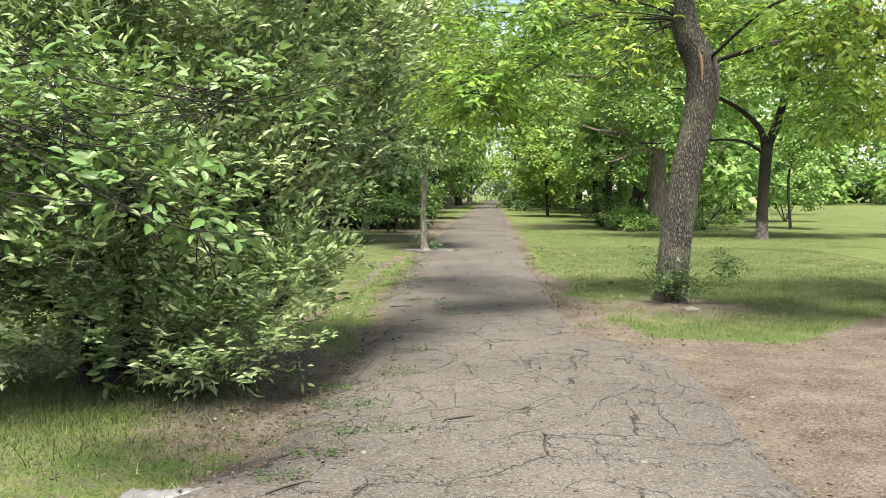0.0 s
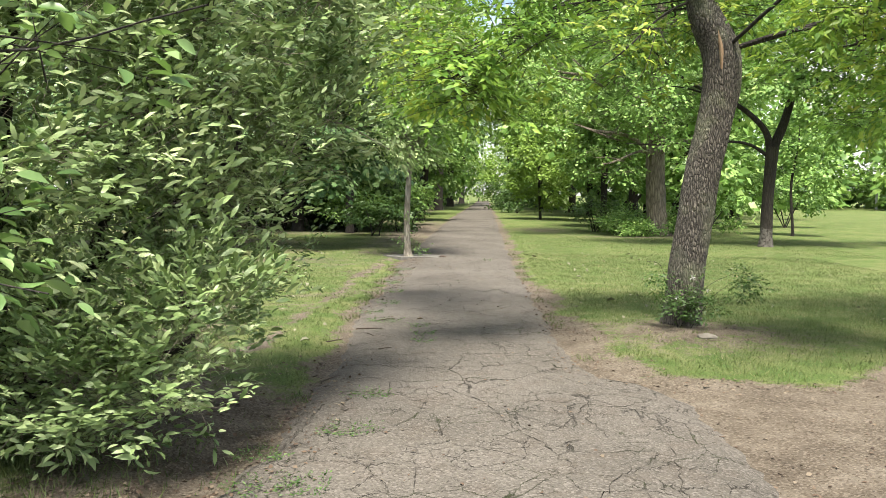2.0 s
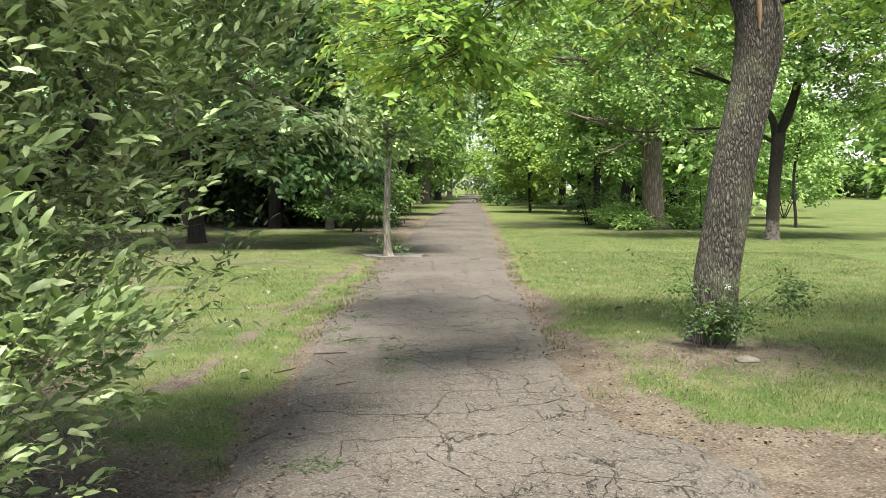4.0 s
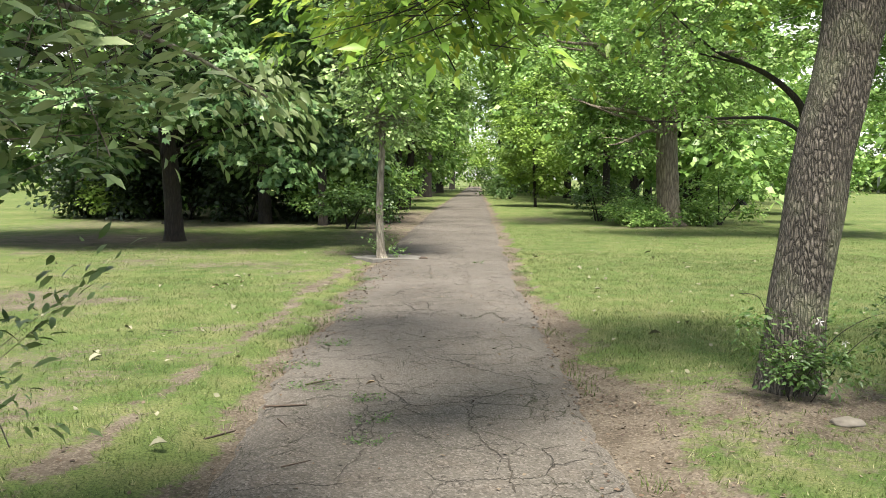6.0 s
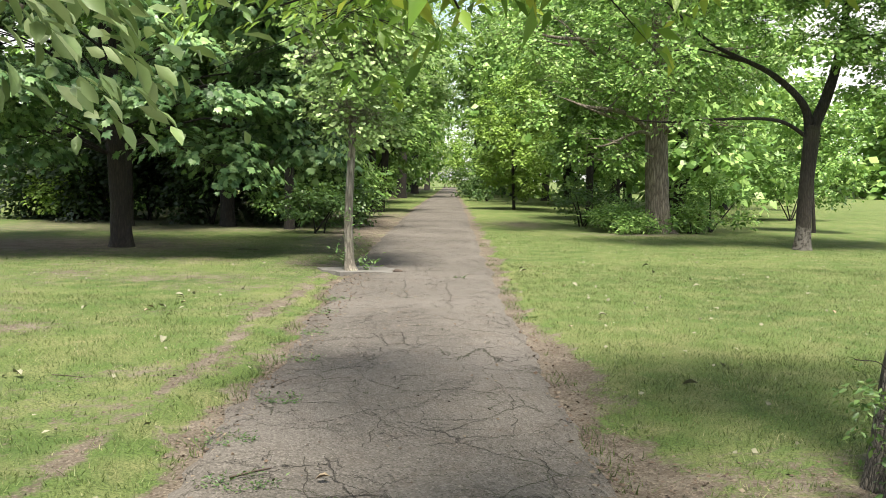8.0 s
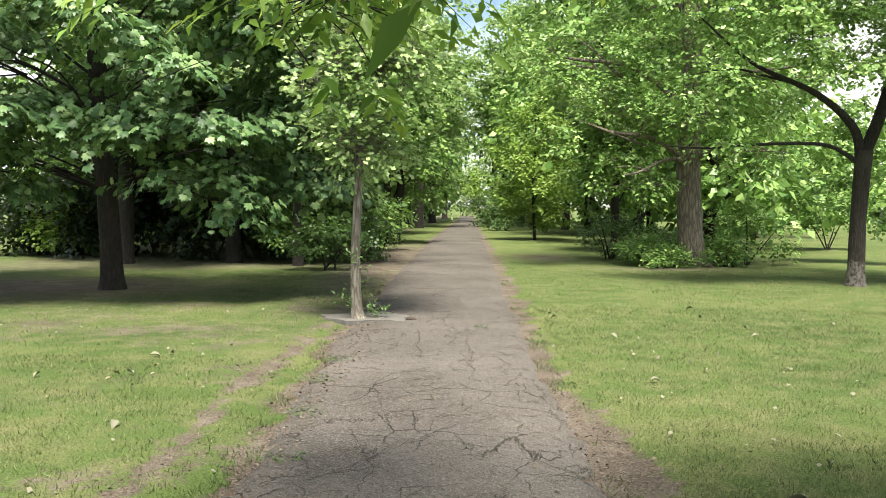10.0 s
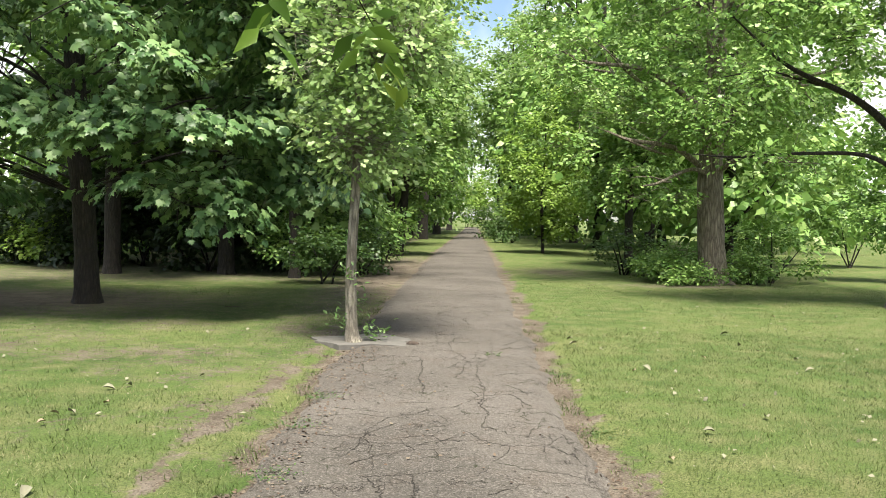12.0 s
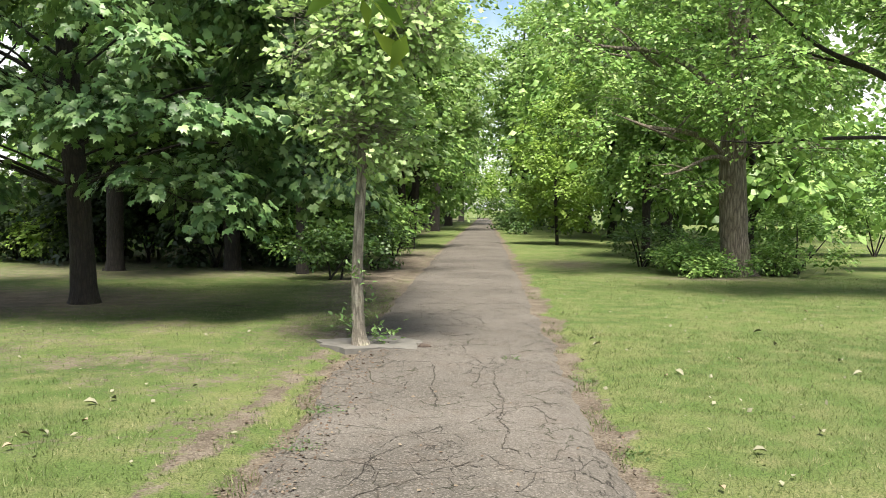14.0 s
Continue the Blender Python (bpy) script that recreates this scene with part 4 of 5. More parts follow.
for k, (x, y) in enumerate(((3.8, 104), (-3.8, 98), (-3.4, 128), (3.6, 132), (-3.9, 76))):
    generic_tree("tall_poplar", 165 + k, (x, y, 0), 24, 9.0, LEAF_POPLAR, BARK_DARK, 800, .4, .36, "tall thin-crowned poplar above the row", "tree", "", 1, .4)
generic_tree("twin_stemmed_tree", 70, (-3.3, 47.5, 0), 9, 5.0, LEAF_WOOD, BARK_DARK, 2600, .16, .30, "twin-stemmed tree leaning over the path", "tree", "", 2)

# --- trees of the right side
generic_tree("thin_tree", 71, (5.5, 42, 0), 8, 4.0, LEAF_OAK, BARK_DARK, 1500, .17, .28, "thin straight young tree among low bushes", "tree")
generic_tree("small_tree", 72, (3.35, 53, 0), 7.5, 4.2, LEAF_LIME, BARK_DARK, 1500, .17, .16, "small light green tree on the path verge", "tree", "", 1, .25, .075)
generic_tree("young_tree", 73, (11.7, 35.8, 0), 5.5, 2.6, LEAF_OAK, BARK_DARK, 600, .13, .25, "slender young tree on the open lawn", "tree", "", 1, .3, .05)
bush("lawn_shrub", 74, (14.6, 45, 0), 3.0, 3.4, LEAF_OAK, 500, .15, "many-stemmed round shrub standing on the lawn")
bush("lawn_shrub", 75, (13.8, 30, 0), 3.2, 2.6, LEAF_OAK, 420, .13, "leafy shrub standing on the lawn")
for k, (x, y, h, w, m) in enumerate(((8.3, 35.4, 2.4, 2.6, LEAF_WOOD), (5.2, 34.8, .9, 1.6, LEAF_WOOD), (4.6, 37.5, 1.7, 1.9, LEAF_DARK), (6.0, 36.5, 1.0, 2.4, LEAF_OAK), (7.4, 34.4, .9, 1.4, LEAF_WOOD), (5.8, 34.0, .5, 1.6, LEAF_OAK))):
    bush("undergrowth_bush", 80 + k, (x, y, 0), h, w, m, 230, .11, "leafy undergrowth round the foot of the old oak", "bush", "undergrowth of the oak", OVATE)
bush("dark_bush", 90, (3.1, 84, 0), 4.4, 5.0, LEAF_DARK, 900, .2, "dark dense bush beside the path")
bush("dark_bush", 91, (2.6, 70, 0), 2.2, 3.0, LEAF_DARK, 500, .17, "dark dense bush beside the path")

# --- rows beyond
ROW_MATS = ((LEAF_WOOD, .06), (LEAF_OAK, .12), (LEAF_OAK, .08))
rows_src = [generic_tree("row_tree", 100 + k, (0, 0, 0), 12, 7.5, m, BARK_DARK, 600, .36, lo, "tall leafy tree of the row along the path", "tree", "trees along the path")
            for k, (m, lo) in enumerate(ROW_MATS)]
rng = np.random.default_rng(200)
spots = [(-6.6, 55), (-6.4, 63), (-6.4, 72), (-6.3, 82), (-6.2, 94), (-6.2, 108), (-6.2, 122), (-6.4, 138), (-10, 58), (-11, 70), (-12, 85), (-15, 50), (-19, 62), (-22, 72), (-22, 66),
         (7.8, 62), (7.4, 74), (7.0, 88), (6.6, 102), (6.6, 118), (6.8, 134), (10.5, 50), (9.6, 58), (12.5, 68), (14, 82), (9.6, 44.5), (16, 60), (20, 75), (-12, 100), (12, 100),
         (-17, 58), (-8.5, 49), (-12.5, 46)]
for k, (x, y) in enumerate(spots):
    s = rng.uniform(1.0, 1.3)
    m = pose(x + rng.normal(0, .4), y + rng.normal(0, .8), 0, 0, 0, rng.uniform(0, 360)) @ Matrix.Diagonal((s, s, s * rng.uniform(.95, 1.3), 1))
    if k < 3:
        rows_src[k].matrix_basis = m
    else:
        copy_thing(rows_src[k % 3], m)
far_src = generic_tree("far_tree", 110, (28, 120, 0), 13, 9, LEAF_WOOD, BARK_DARK, 230, 1.1, .06, "distant park tree beyond the lawn", "tree", "far trees")
for k in range(30):
    x = 30 + k * 4.6 if k < 19 else -34 - (k - 19) * 7.5
    y = 122 + 14 * math.sin(k * 2.1) if k < 19 else 92 + 10 * math.sin(k * 1.7)
    s = rng.uniform(.8, 1.3)
    copy_thing(far_src, pose(x, y, 0, 0, 0, rng.uniform(0, 360)) @ Matrix.Diagonal((s, s, s, 1)))
for k in range(14):
    bush("far_hedge_bush", 180 + k, (27 + k * 6.2, 133 + 3 * math.sin(k * 1.9), 0), 7.5, 9.5, LEAF_WOOD, 230, .55, "distant hedge bush behind the far lawn", "bush", "far hedge")


for k in range(5):
    bush("far_hedge_bush", 220 + k, (-38 - k * 8.0, 104 + 3 * math.sin(k * 1.9), 0), 7.0, 10.0, LEAF_WOOD, 200, .55, "distant hedge bush behind the far lawn", "bush", "far hedge")


def white_post(x, y, h):
    bm = bmesh.new()
    bmesh.ops.create_cone(bm, segments=10, radius1=.16, radius2=.13, depth=h, cap_ends=True)
    bmesh.ops.translate(bm, vec=(0, 0, h / 2), verts=bm.verts)
    bmesh.ops.create_cone(bm, segments=10, radius1=.2, radius2=.02, depth=.18, cap_ends=True, matrix=Matrix.Translation((0, 0, h + .09)))
    ob = part("post", bm, PAINT)
    ob.location = (x, y, -.02)
    return tagged(ob, "white painted post at the far lawn edge", "post", "far posts")


for x, y, h in ((50.5, 116, 2.4), (53.2, 117, 2.2), (56.5, 116, 2.6), (58.4, 117, 2.2), (62, 116, 2.4)):
    white_post(x, y, h)
for k in range(8):
    bush("far_bush", 120 + k, (-14 + k * 4.2, 170 + 3 * math.sin(k * 2), 0), 12.0, 7, LEAF_LIME, 420, .45, "pale green bushes beyond the end of the path", "bush", "far bushes")


# ---- grass ----


def blades(name, rng, x, y, h, w, mat, label):
    """One-triangle blades standing at the given spots."""
    n = len(x)
    z = np.array([height(a, b) for a, b in zip(x, y)]) - 0.004
    a = rng.uniform(0, 2 * math.pi, n)
    dx, dy = np.cos(a) * w / 2, np.sin(a) * w / 2
    lean = rng.normal(0, .45, (2, n)) * h
    v = np.stack([np.stack([x - dx, y - dy, z], 1), np.stack([x + dx, y + dy, z], 1), np.stack([x + lean[0], y + lean[1], z + h * rng.uniform(.6, 1, n)], 1)], 1)
    ob = mesh_np(name, v.reshape(-1, 3), np.arange(n * 3).reshape(-1, 3), mat)
    return tagged(ob, label, "grass", kind="stuff")


def lawn_blades():
    rng = np.random.default_rng(300)
    xs, ys = [], []
    for x0, x1, y0, y1, n in ((-5, -.9, 4, 11, 45000), (-6, -.9, 11, 19, 80000), (-8, -1.1, 19, 30, 60000), (.7, 6, 9.5, 16, 80000), (.7, 8, 16, 24, 90000), (.7, 10, 24, 34, 50000)):
        x, y = rng.uniform(x0, x1, n), rng.uniform(y0, y1, n)
        keep = []
        for a, b in zip(x, y):
            l, r = edges(b)
            s = soil(a, b) + .4 * wob(a, b, 5.0, 2) + .3 * wob(a, b, 1.1, 9) + .3 * wob(a, b, 11, 1)
            keep.append(s < .62 and (a < l - .01 or a > r + .01) and rng.uniform() > s)
        keep = np.array(keep)
        xs.append(x[keep])
        ys.append(y[keep])
    x, y = np.concatenate(xs), np.concatenate(ys)
    tuft = np.array([1 + .7 * wob(a, b, 2.2, 12) for a, b in zip(x, y)])
    blades("grass", rng, x, y, rng.uniform(.016, .05, len(x)) * tuft, rng.uniform(.004, .009, len(x)), GRASS, "short mown yellow-green lawn grass")
    # longer grass under the shrub and along the crumbling edges
    x = rng.normal(-2.7, .75, 8000)
    y = rng.normal(7.1, .7, 8000)
    e = rng.uniform(4.5, 30, 8000)
    el = np.array([edges(b)[rng.integers(0, 2)] for b in e])
    side = np.where(el < 0, -1, 1)
    clump = np.array([wob(3.3 * s, b, 1.6, 6) for s, b in zip(side, e)]) > .12
    ex = el + side * np.abs(rng.normal(0, .12, len(e))) - side * .03
    x, y = np.concatenate([x, ex[clump]]), np.concatenate([y, e[clump]])
    ok = (x < -1.3) | (y > 9.9) | (np.abs(x) < 1.2)
    x, y = x[ok], y[ok]
    blades("long_grass", rng, x, y, .6 * rng.uniform(.05, .15, len(x)), rng.uniform(.005, .009, len(x)), GRASS_LUSH_SHADED, "long uncut grass at the edges of the path")


lawn_blades()


def weed(x, y, size, seed):
    """A low tuft of spreading leaves and blades."""
    rng = np.random.default_rng(seed)
    e = thing("weed", (x, y, top_z(x, y)), "low green weed tuft growing in a path crack", "weed", "weeds in the path")
    n = int(70 * size / .2)
    a, rr = rng.uniform(0, 2 * math.pi, n), size * np.sqrt(rng.uniform(0, 1, n))
    o = np.stack([x + rr * np.cos(a) * 1.3, y + rr * np.sin(a) * .8, np.full(n, top_z(x, y) + .004)], 1)
    ah = unit(np.stack([np.cos(a), np.sin(a), rng.uniform(.3, 1.2, n)], 1))
    leaves("tuft", rng, o, ah, rng.uniform(.02, .06, n), 4, .024, LANCE, LEAF_DARK, e, .2)["kind"] = "stuff"
    return rebase(e)


for k, (x, y, s) in enumerate(((-.60, 8.2, .14), (-.79, 7.25, .2), (-.45, 6.67, .09), (-.71, 6.62, .09), (-.98, 6.69, .07), (-.82, 6.2, .10), (-.91, 5.8, .09), (-.98, 7.7, .1), (-.61, 9.1, .12),
                               (-.9, 12.5, .14), (-1.02, 14.1, .12), (-1.12, 15.4, .13), (-1.2, 16.6, .12), (-.4, 11.7, .08), (-.36, 11.3, .07), (-1.35, 17.9, .15), (1.05, 18.0, .12), (-1.3, 18.9, .12), (-.5, 12.2, .08), (.95, 20.6, .1), (-1.15, 13.2, .12), (.24, 21.4, .06))):
    weed(x, y, s, 400 + k)

# ---- rose at the foot of the ash ----


def rose():
    rng = np.random.default_rng(77)
    e = thing("wild_rose", (2.2, 11.8, 0.1), "wild rose with white blooms climbing the trunk foot", "rose")
    lobes = [(2.1, 11.7, .28, .2, .16, .2), (2.3, 11.68, .36, .24, .14, .22), (2.75, 11.8, .55, .26, .2, .18), (1.85, 11.8, .62, .12, .12, .2)]
    for pts in (((2.1, 11.75, .05), (2.35, 11.7, .5), (2.75, 11.75, .66), (2.95, 11.8, .5)), ((2.1, 11.75, .05), (1.98, 11.75, .45), (1.9, 11.78, .72), (1.76, 11.78, .76)), ((2.2, 11.72, .05), (2.4, 11.65, .4), (2.6, 11.7, .55)),
                ((2.1, 11.75, .05), (2.02, 11.68, .35), (1.99, 11.66, .6), (2.06, 11.66, .74))):
        tube_part("stem", pts, [.0032, .0026, .002, .0012][:len(pts)], BARK_DARK, e, 5, 6, .3)
    o, ah = shoots(rng, lobes, 300, .5, .02, 3.0, .7, .07, 5, .8)
    leaves("foliage", rng, o, ah, rng.uniform(.06, .12, len(o)), 7, .036, OVATE, LEAF_DARK, e, .2)
    for c in ((2.02, 11.52, .42), (2.17, 11.52, .62), (2.32, 11.5, .5)):
        n = 5
        a = np.arange(n) * 2 * math.pi / n
        o = np.tile(np.array(c), (n, 1))
        ah = unit(np.stack([np.cos(a), np.full(n, -.5), np.sin(a)], 1))
        leaves("bloom", rng, o, ah, np.full(n, .004), 1, .03, OVATE, PETAL, e, .0, 0.0, .05, .1)
    rebase(e)
    e.location += Vector((.13, .40, 0))
    return e


rose()

# ---- cracks, slab, litter ----


def crack(seed, width, *pts):
    """A jagged open crack in the asphalt."""
    rng = np.random.default_rng(seed)
    line = []
    for (x0, y0), (x1, y1) in zip(pts, pts[1:]):
        n = max(2, int(math.hypot(x1 - x0, y1 - y0) / .05))
        for k in range(n):
            t = k / n
            line.append((x0 + (x1 - x0) * t + rng.normal(0, .012), y0 + (y1 - y0) * t + rng.normal(0, .018)))
    line.append(pts[-1])
    p = np.array(line)
    d = unit(np.gradient(p, axis=0))
    w = width * .55 * rng.uniform(.1, 1.0, len(p))
    w[0] = w[-1] = .0015
    nx = np.stack([-d[:, 1], d[:, 0]], 1) * w[:, None]
    z = np.array([path_z(*q) + .0045 for q in p])
    v = np.concatenate([np.column_stack([p + nx, z]), np.column_stack([p - nx, z])])
    m = len(p)
    i = np.arange(m - 1)
    ob = mesh_np("crack", v, np.stack([i, i + 1, i + 1 + m, i + m], 1), CRACK)
    return tagged(ob, "jagged dark crack filled with soil in the asphalt", "crack", "cracks in the asphalt")


crack(1, .013, (.95, 10.75), (.87, 10.65), (.69, 10.44), (.43, 10.34), (.23, 10.17), (-.14, 10.09), (-.5, 10.0))
crack(2, .010, (-.09, 9.43), (.03, 9.24), (.24, 8.96), (.29, 8.69), (.42, 8.33), (.57, 8.0), (.7, 7.6))
crack(3, .008, (.74, 9.45), (.94, 9.21), (.89, 8.65), (.95, 8.2))
crack(4, .012, (-.92, 9.56), (-.64, 9.66), (-.42, 9.73))
crack(5, .012, (-1.0, 12.1), (-.79, 12.26), (-.41, 12.34), (-.25, 12.38), (.07, 12.30), (.53, 12.41), (.80, 12.34))
crack(6, .012, (.21, 12.2), (.19, 11.71), (.26, 11.35), (.40, 11.04), (.42, 10.6))
crack(7, .010, (-.65, 12.9), (-.48, 12.1), (-.38, 11.69), (-.35, 11.25), (-.45, 10.7))
crack(8, .009, (-.79, 14.99), (-.51, 15.45), (-.09, 16.16), (.34, 16.56))
crack(9, .009, (-.35, 13.07), (-.28, 13.8), (-.07, 14.02), (.32, 14.76))
crack(10, .016, (-.57, 20.98), (-.51, 20.39), (-.53, 19.86), (-.43, 19.41), (-.44, 19.0))
crack(11, .014, (.05, 20.73), (.07, 19.92), (.13, 19.26), (.08, 18.77), (.14, 18.36), (.09, 17.92), (.32, 17.68))
crack(12, .009, (-.54, 18.3), (-.34, 18.45), (.08, 18.77))
crack(13, .010, (-.8, 16.9), (-.5, 17.21), (-.26, 17.45), (-.08, 17.59), (.06, 17.72))
crack(14, .010, (-.77, 17.59), (-.69, 17.3), (-.6, 16.7))
crack(15, .010, (-.52, 23.44), (-.43, 22.07))
crack(16, .009, (.25, 23.03), (.24, 21.4), (.05, 20.73))
crack(17, .008, (-1.1, 19.2), (-1.0, 18.66))
crack(18, .008, (.27, 8.81), (.70, 8.39), (.95, 9.1))
crack(19, .008, (1.28, 8.04), (1.18, 7.23), (1.19, 6.61))
crack(20, .008, (.14, 6.43), (.34, 6.61), (.61, 6.86), (.99, 7.67))
crack(21, .009, (.5, 13.3), (.55, 14.2), (.42, 15.0))
crack(22, .009, (.62, 11.7), (.7, 12.3), (.6, 13.0))
crack(23, .012, (-.9, 27.0), (-.2, 26.8), (.5, 27.1))
crack(24, .010, (-.6, 24.5), (-.55, 25.5), (-.3, 26.5))
crack(25, .012, (-1.2, 33.0), (-.2, 32.8), (.7, 33.1))
crack(26, .008, (-.2, 13.4), (-.6, 14.2), (-.5, 15.2), (-.8, 16.2))


def slab():
    """Pale concrete apron round the sapling."""
    rng = np.random.default_rng(9)
    bm = bmesh.new()
    n = 26
    ring = []
    for k in range(n):
        a = 2 * math.pi * k / n
        r = 1 + .5 * wob(math.cos(a), math.sin(a), 1.7) + .15 * wob(math.cos(a), math.sin(a), 5)
        ring.append((-1.32 + .68 * r * math.cos(a), 22.4 + .46 * r * math.sin(a)))
    top = [bm.verts.new((x, y, .029 + .004 * wob(x, y, 3))) for x, y in ring]
    low = [bm.verts.new((x * 1.01 + .01, y, -.06)) for x, y in ring]
    bm.faces.new(top)
    for k in range(n):
        bm.faces.new((top[k], low[k], low[(k + 1) % n], top[(k + 1) % n]))
    bmesh.ops.recalc_face_normals(bm, faces=bm.faces)
    return tagged(part("slab", bm, CONCRETE), "pale broken concrete patch round the young poplar", "slab", kind="structure")


slab()


def stick(seed, a, b, r):
    rng = np.random.default_rng(seed)
    za, zb = top_z(*a) + r * .5, top_z(*b) + r * .5
    m = ((a[0] + b[0]) / 2 + rng.normal(0, .006), (a[1] + b[1]) / 2 + rng.normal(0, .006), (za + zb) / 2 + .004)
    v, f = tube([(*a, za), m, (*b, zb)], [r * .7, r * .6, r * .35], 6, 4, .15)
    return tagged(mesh_np("stick", v, f, DEADWOOD, None, True), "thin dark fallen stick lying on the path", "stick", "fallen sticks")


for k, (a, b, r) in enumerate((((-.16, 6.85), (.02, 6.95), .009), ((-.90, 5.55), (-.74, 5.74), .008), ((-1.0, 9.5), (-.9, 9.75), .007), ((-1.12, 12.02), (-.85, 12.06), .012), ((-.97, 12.59), (-.79, 12.72), .009),
                               ((-1.34, 11.5), (-1.2, 11.66), .009), ((-.97, 11.76), (-.88, 11.6), .007), ((-4.3, 26.05), (-3.9, 26.1), .012), ((-.75, 10.9), (-.62, 11.0), .006), ((-2.9, 14.8), (-2.6, 14.7), .006))):
    stick(500 + k, a, b, r)


def stone(seed, x, y, sx, sy, sz, mat, label, name="stone"):
    bm = bmesh.new()
    bmesh.ops.create_icosphere(bm, subdivisions=3, radius=1)
    for v in bm.verts:
        w = 1 + .22 * noise.noise(v.co * 1.6 + Vector((seed, 0, 0))) + .07 * noise.noise(v.co * 5)
        v.co = Vector((v.co.x * sx * w, v.co.y * sy * w, max(-.4, v.co.z) * sz * w))
    ob = soft(part(name, bm, mat))
    ob.location = (x, y, top_z(x, y) + sz * .2)
    return tagged(ob, label, "stone")


stone(1, 2.42, 11.75, .10, .06, .035, STONE, "flat grey stone half buried beside the ash")
stone(2, -.74, 22.1, .075, .05, .035, DEADWOOD, "small dark stone lying on the path")
stone(3, -.55, 6.2, .02, .02, .012, STONE, "small pale pebble on the asphalt", "pebble")
stone(4, .9, 6.1, .022, .018, .012, STONE, "small pale pebble on the asphalt", "pebble")


def bag():
    """A crumpled sheet of plastic film."""
    bm = bmesh.new()
    bmesh.ops.create_grid(bm, x_segments=26, y_segments=14, size=1)
    for v in bm.verts:
        x, y = v.co.x, v.co.y
        w = 1 + .35 * noise.noise(Vector((x * 1.3, y * 1.3, 4)))
        z = .022 + .03 * abs(noise.noise(Vector((x * 3.5, y * 3.5, 1)))) + .02 * abs(noise.noise(Vector((x * 9, y * 9, 2))))
        v.co = Vector((x * .17 * w + .02 * y, y * .075 * w * (1 - .35 * x), z * (1.15 - abs(y))))
    ob = soft(part("plastic_bag", bm, PLASTIC))
    sm = ob.modifiers.new("thickness", 'SOLIDIFY')
    sm.thickness = .002
    ob.matrix_world = pose(-1.42, 5.62, top_z(-1.42, 5.62) + .004, 0, 0, 14)
    return tagged(ob, "crumpled dirty white plastic bag lying on the verge", "bag")


bag()


def fallen_leaf(k, x, y, size, mat, label):
    rng = np.random.default_rng(600 + k)
    e = mesh_np("fallen_leaf", OVATE[0] * size * 1.5 * np.array([1.2, 1, 2.2]), OVATE[1], mat)
    e.matrix_world = pose(x, y, top_z(x, y) + .03 + size * .1, rng.uniform(-12, 12), rng.uniform(-20, 20), rng.uniform(0, 360))
    return tagged(e, label, "leaf", "fallen leaves")


LEAF_SPOTS = ((-3.32, 18.02), (-3.2, 18.07), (-3.32, 18.97), (-3.01, 18.41), (-3.15, 19.11), (1.88, 20.86), (1.37, 17.19), (2.44, 18.49), (3.69, 23.82), (2.73, 21.66), (3.85, 21.6), (1.36, 22.47),
              (5.17, 26.35), (1.78, 18.0), (-2.53, 16.22), (-3.19, 17.71), (-3.98, 17.94), (-2.81, 13.45), (-.46, 12.53), (2.37, 15.4), (5.17, 22.14), (6.7, 23.6), (3.76, 20.9), (3.54, 22.77), (1.76, 20.6),
              (1.35, 22.88), (1.96, 14.7), (4.65, 18.56), (-2.86, 13.5), (-3.16, 14.73), (-4.8, 17.2), (-1.44, 11.2))
for k, (x, y) in enumerate(LEAF_SPOTS):
    pale = k % 3 != 0
    fallen_leaf(k, x, y, .05 + .015 * (k % 3), PALELEAF if pale else DRYLEAF, "pale curled fallen leaf on the lawn" if pale else "dry brown fallen leaf on the lawn")


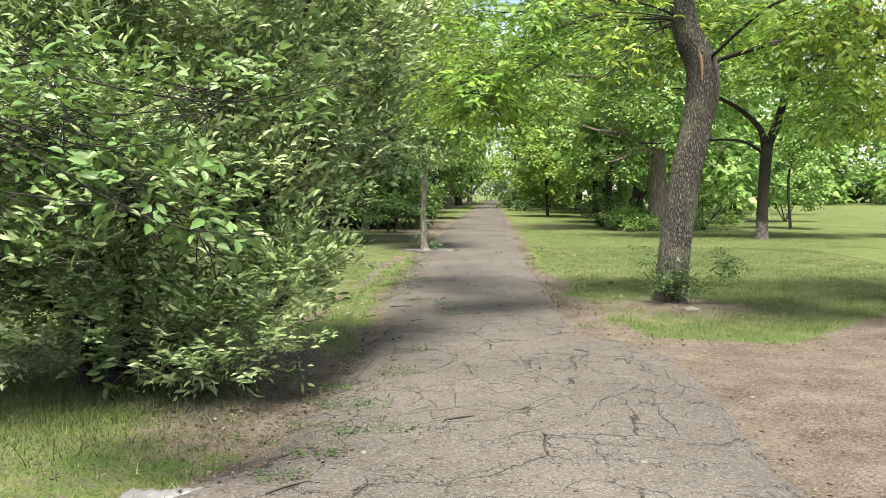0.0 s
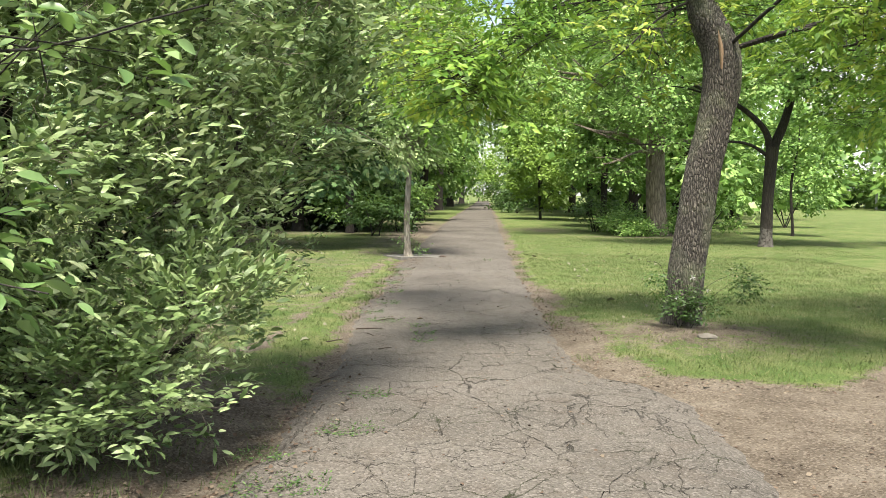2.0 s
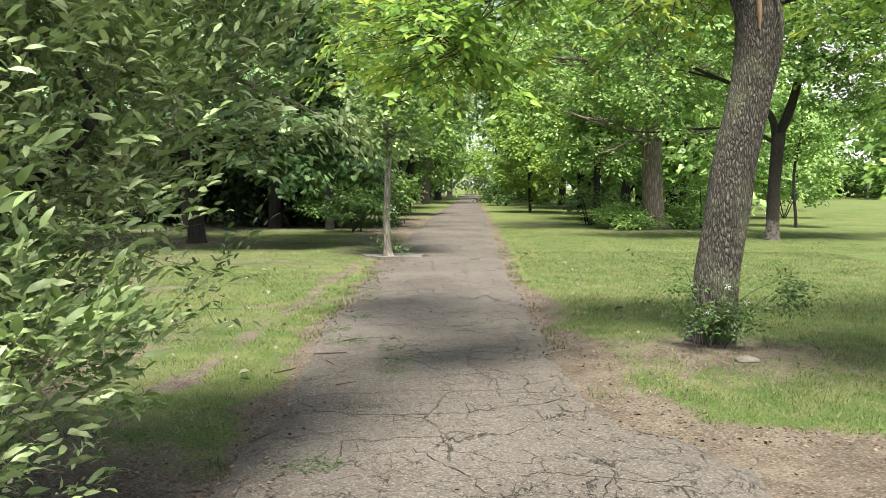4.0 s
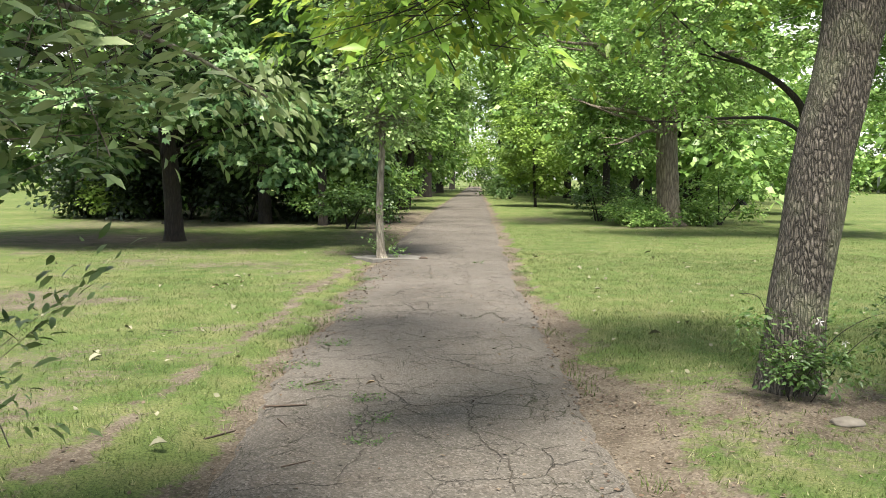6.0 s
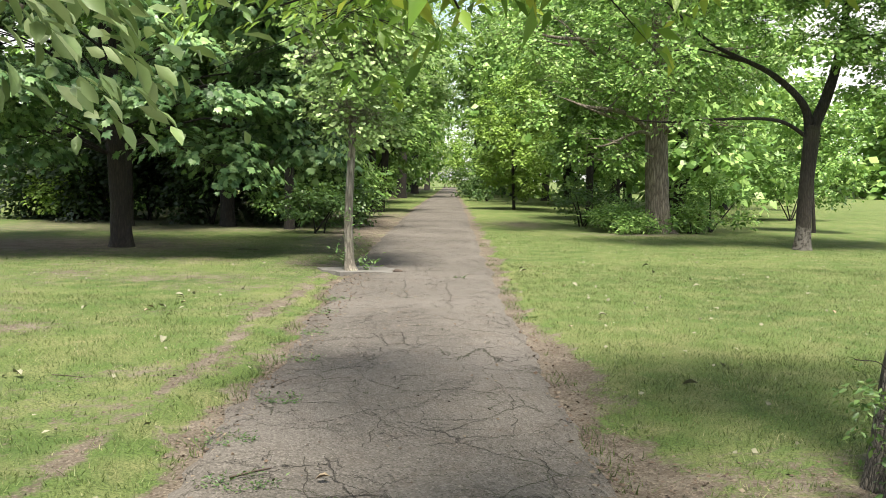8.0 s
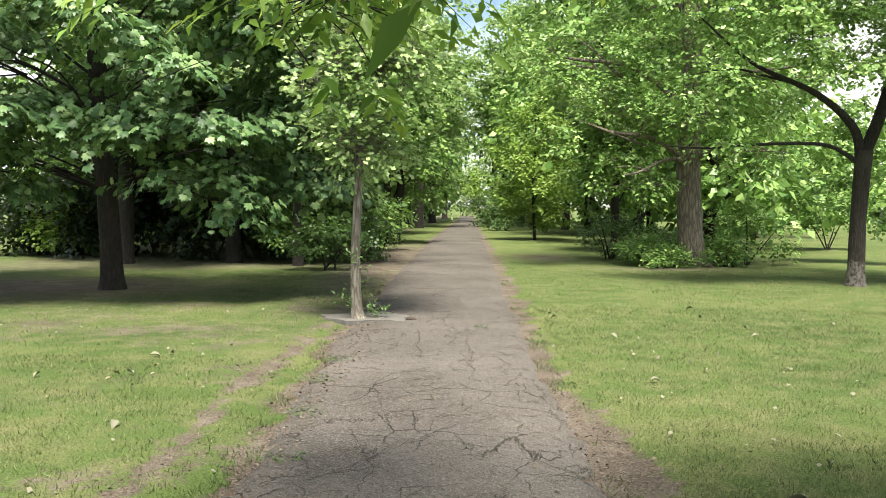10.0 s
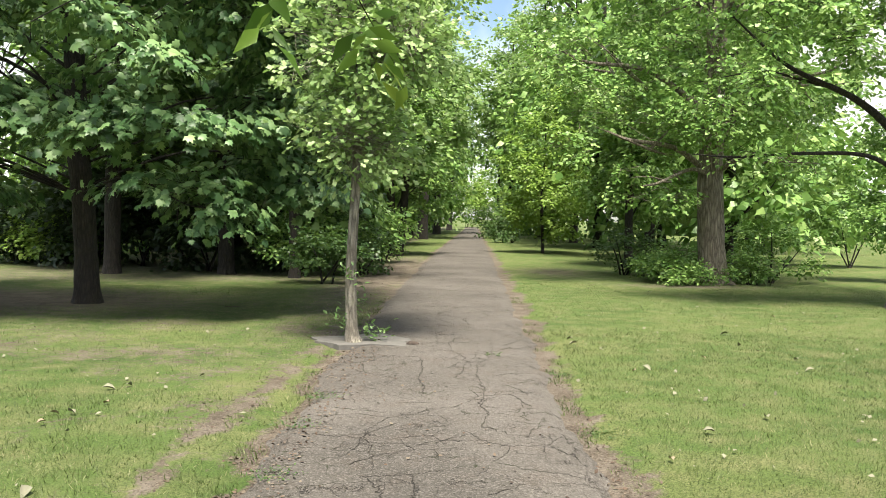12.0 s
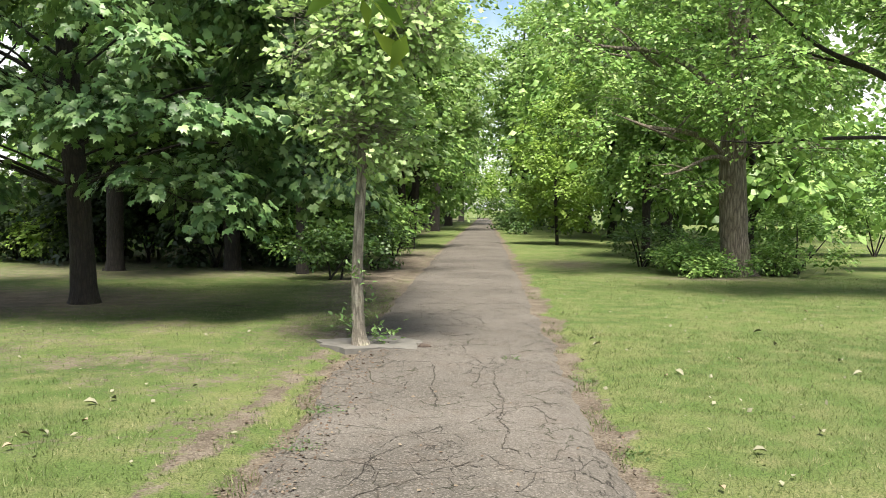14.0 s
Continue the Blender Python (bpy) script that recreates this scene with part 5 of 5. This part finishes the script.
def leaf_litter():
    """Fine dead leaves and chips on the bare soil."""
    rng = np.random.default_rng(700)
    pts = []
    for x0, x1, y0, y1, n in ((-2.6, -.7, 5.6, 10.5, 2600), (.8, 3.4, 9.6, 13.0, 1500), (1.6, 7, 5.2, 10.5, 1500), (-2.3, -1.0, 10.5, 24, 2200), (.8, 1.6, 12, 26, 1200), (-3.4, -1.4, 30, 46, 900), (.8, 3.5, 32, 44, 700), (-.9, .9, 5, 20, 350), (-1.75, -1.1, 13, 23, 1500), (-2.2, -1.0, 7.0, 10.5, 1500), (.85, 1.4, 12, 20, 1200)):
        for x, y in zip(rng.uniform(x0, x1, n), rng.uniform(y0, y1, n)):
            if soil(x, y) > .3 + .3 * rng.uniform():
                pts.append((x, y, top_z(x, y) + .006))
    o = np.array(pts)
    n = len(o)
    a = rng.uniform(0, 2 * math.pi, n)
    ah = np.stack([np.cos(a), np.sin(a), rng.normal(0, .12, n)], 1)
    m, nn, l, b = material("leaf_litter")
    rnd = nn.new("ShaderNodeNewGeometry").outputs["Random Per Island"]
    l.new(ramp(nn, l, rnd, [(0.0, (.035, .022, .015)), (.45, (.085, .055, .036)), (.8, (.11, .085, .06)), (1.0, (.16, .13, .095))]), b.inputs["Base Color"])
    b.inputs["Roughness"].default_value = .85
    ob = leaves("leaf_litter", rng, o, unit(ah), np.full(n, .002), 1, .025, KITE, m, None, 0.0, .2, .25, .6, 0.0)
    return tagged(ob, "dead leaves and wood chips strewn on bare soil", "litter", kind="stuff")


leaf_litter()


def lawn_specks():
    """Shed petals and small pale leaves on the lawn."""
    rng = np.random.default_rng(800)
    pts = []
    for x0, x1, y0, y1, n in ((-7, -1.4, 10, 26, 260), (1.0, 8, 13, 27, 380), (1.0, 9, 27, 34, 160)):
        for x, y in zip(rng.uniform(x0, x1, n), rng.uniform(y0, y1, n)):
            if soil(x, y) < .5:
                pts.append((x, y, height(x, y) + .03))
    o = np.array(pts)
    n = len(o)
    a = rng.uniform(0, 2 * math.pi, n)
    ah = np.stack([np.cos(a), np.sin(a), rng.normal(0, .25, n)], 1)
    ob = leaves("shed_leaves", rng, o, unit(ah), np.full(n, .002), 1, .038, KITE, PALELEAF, None, 0.0, .2, .4, .6, 0.0)
    return tagged(ob, "small pale shed leaves scattered on the lawn", "leaves", kind="stuff")


lawn_specks()
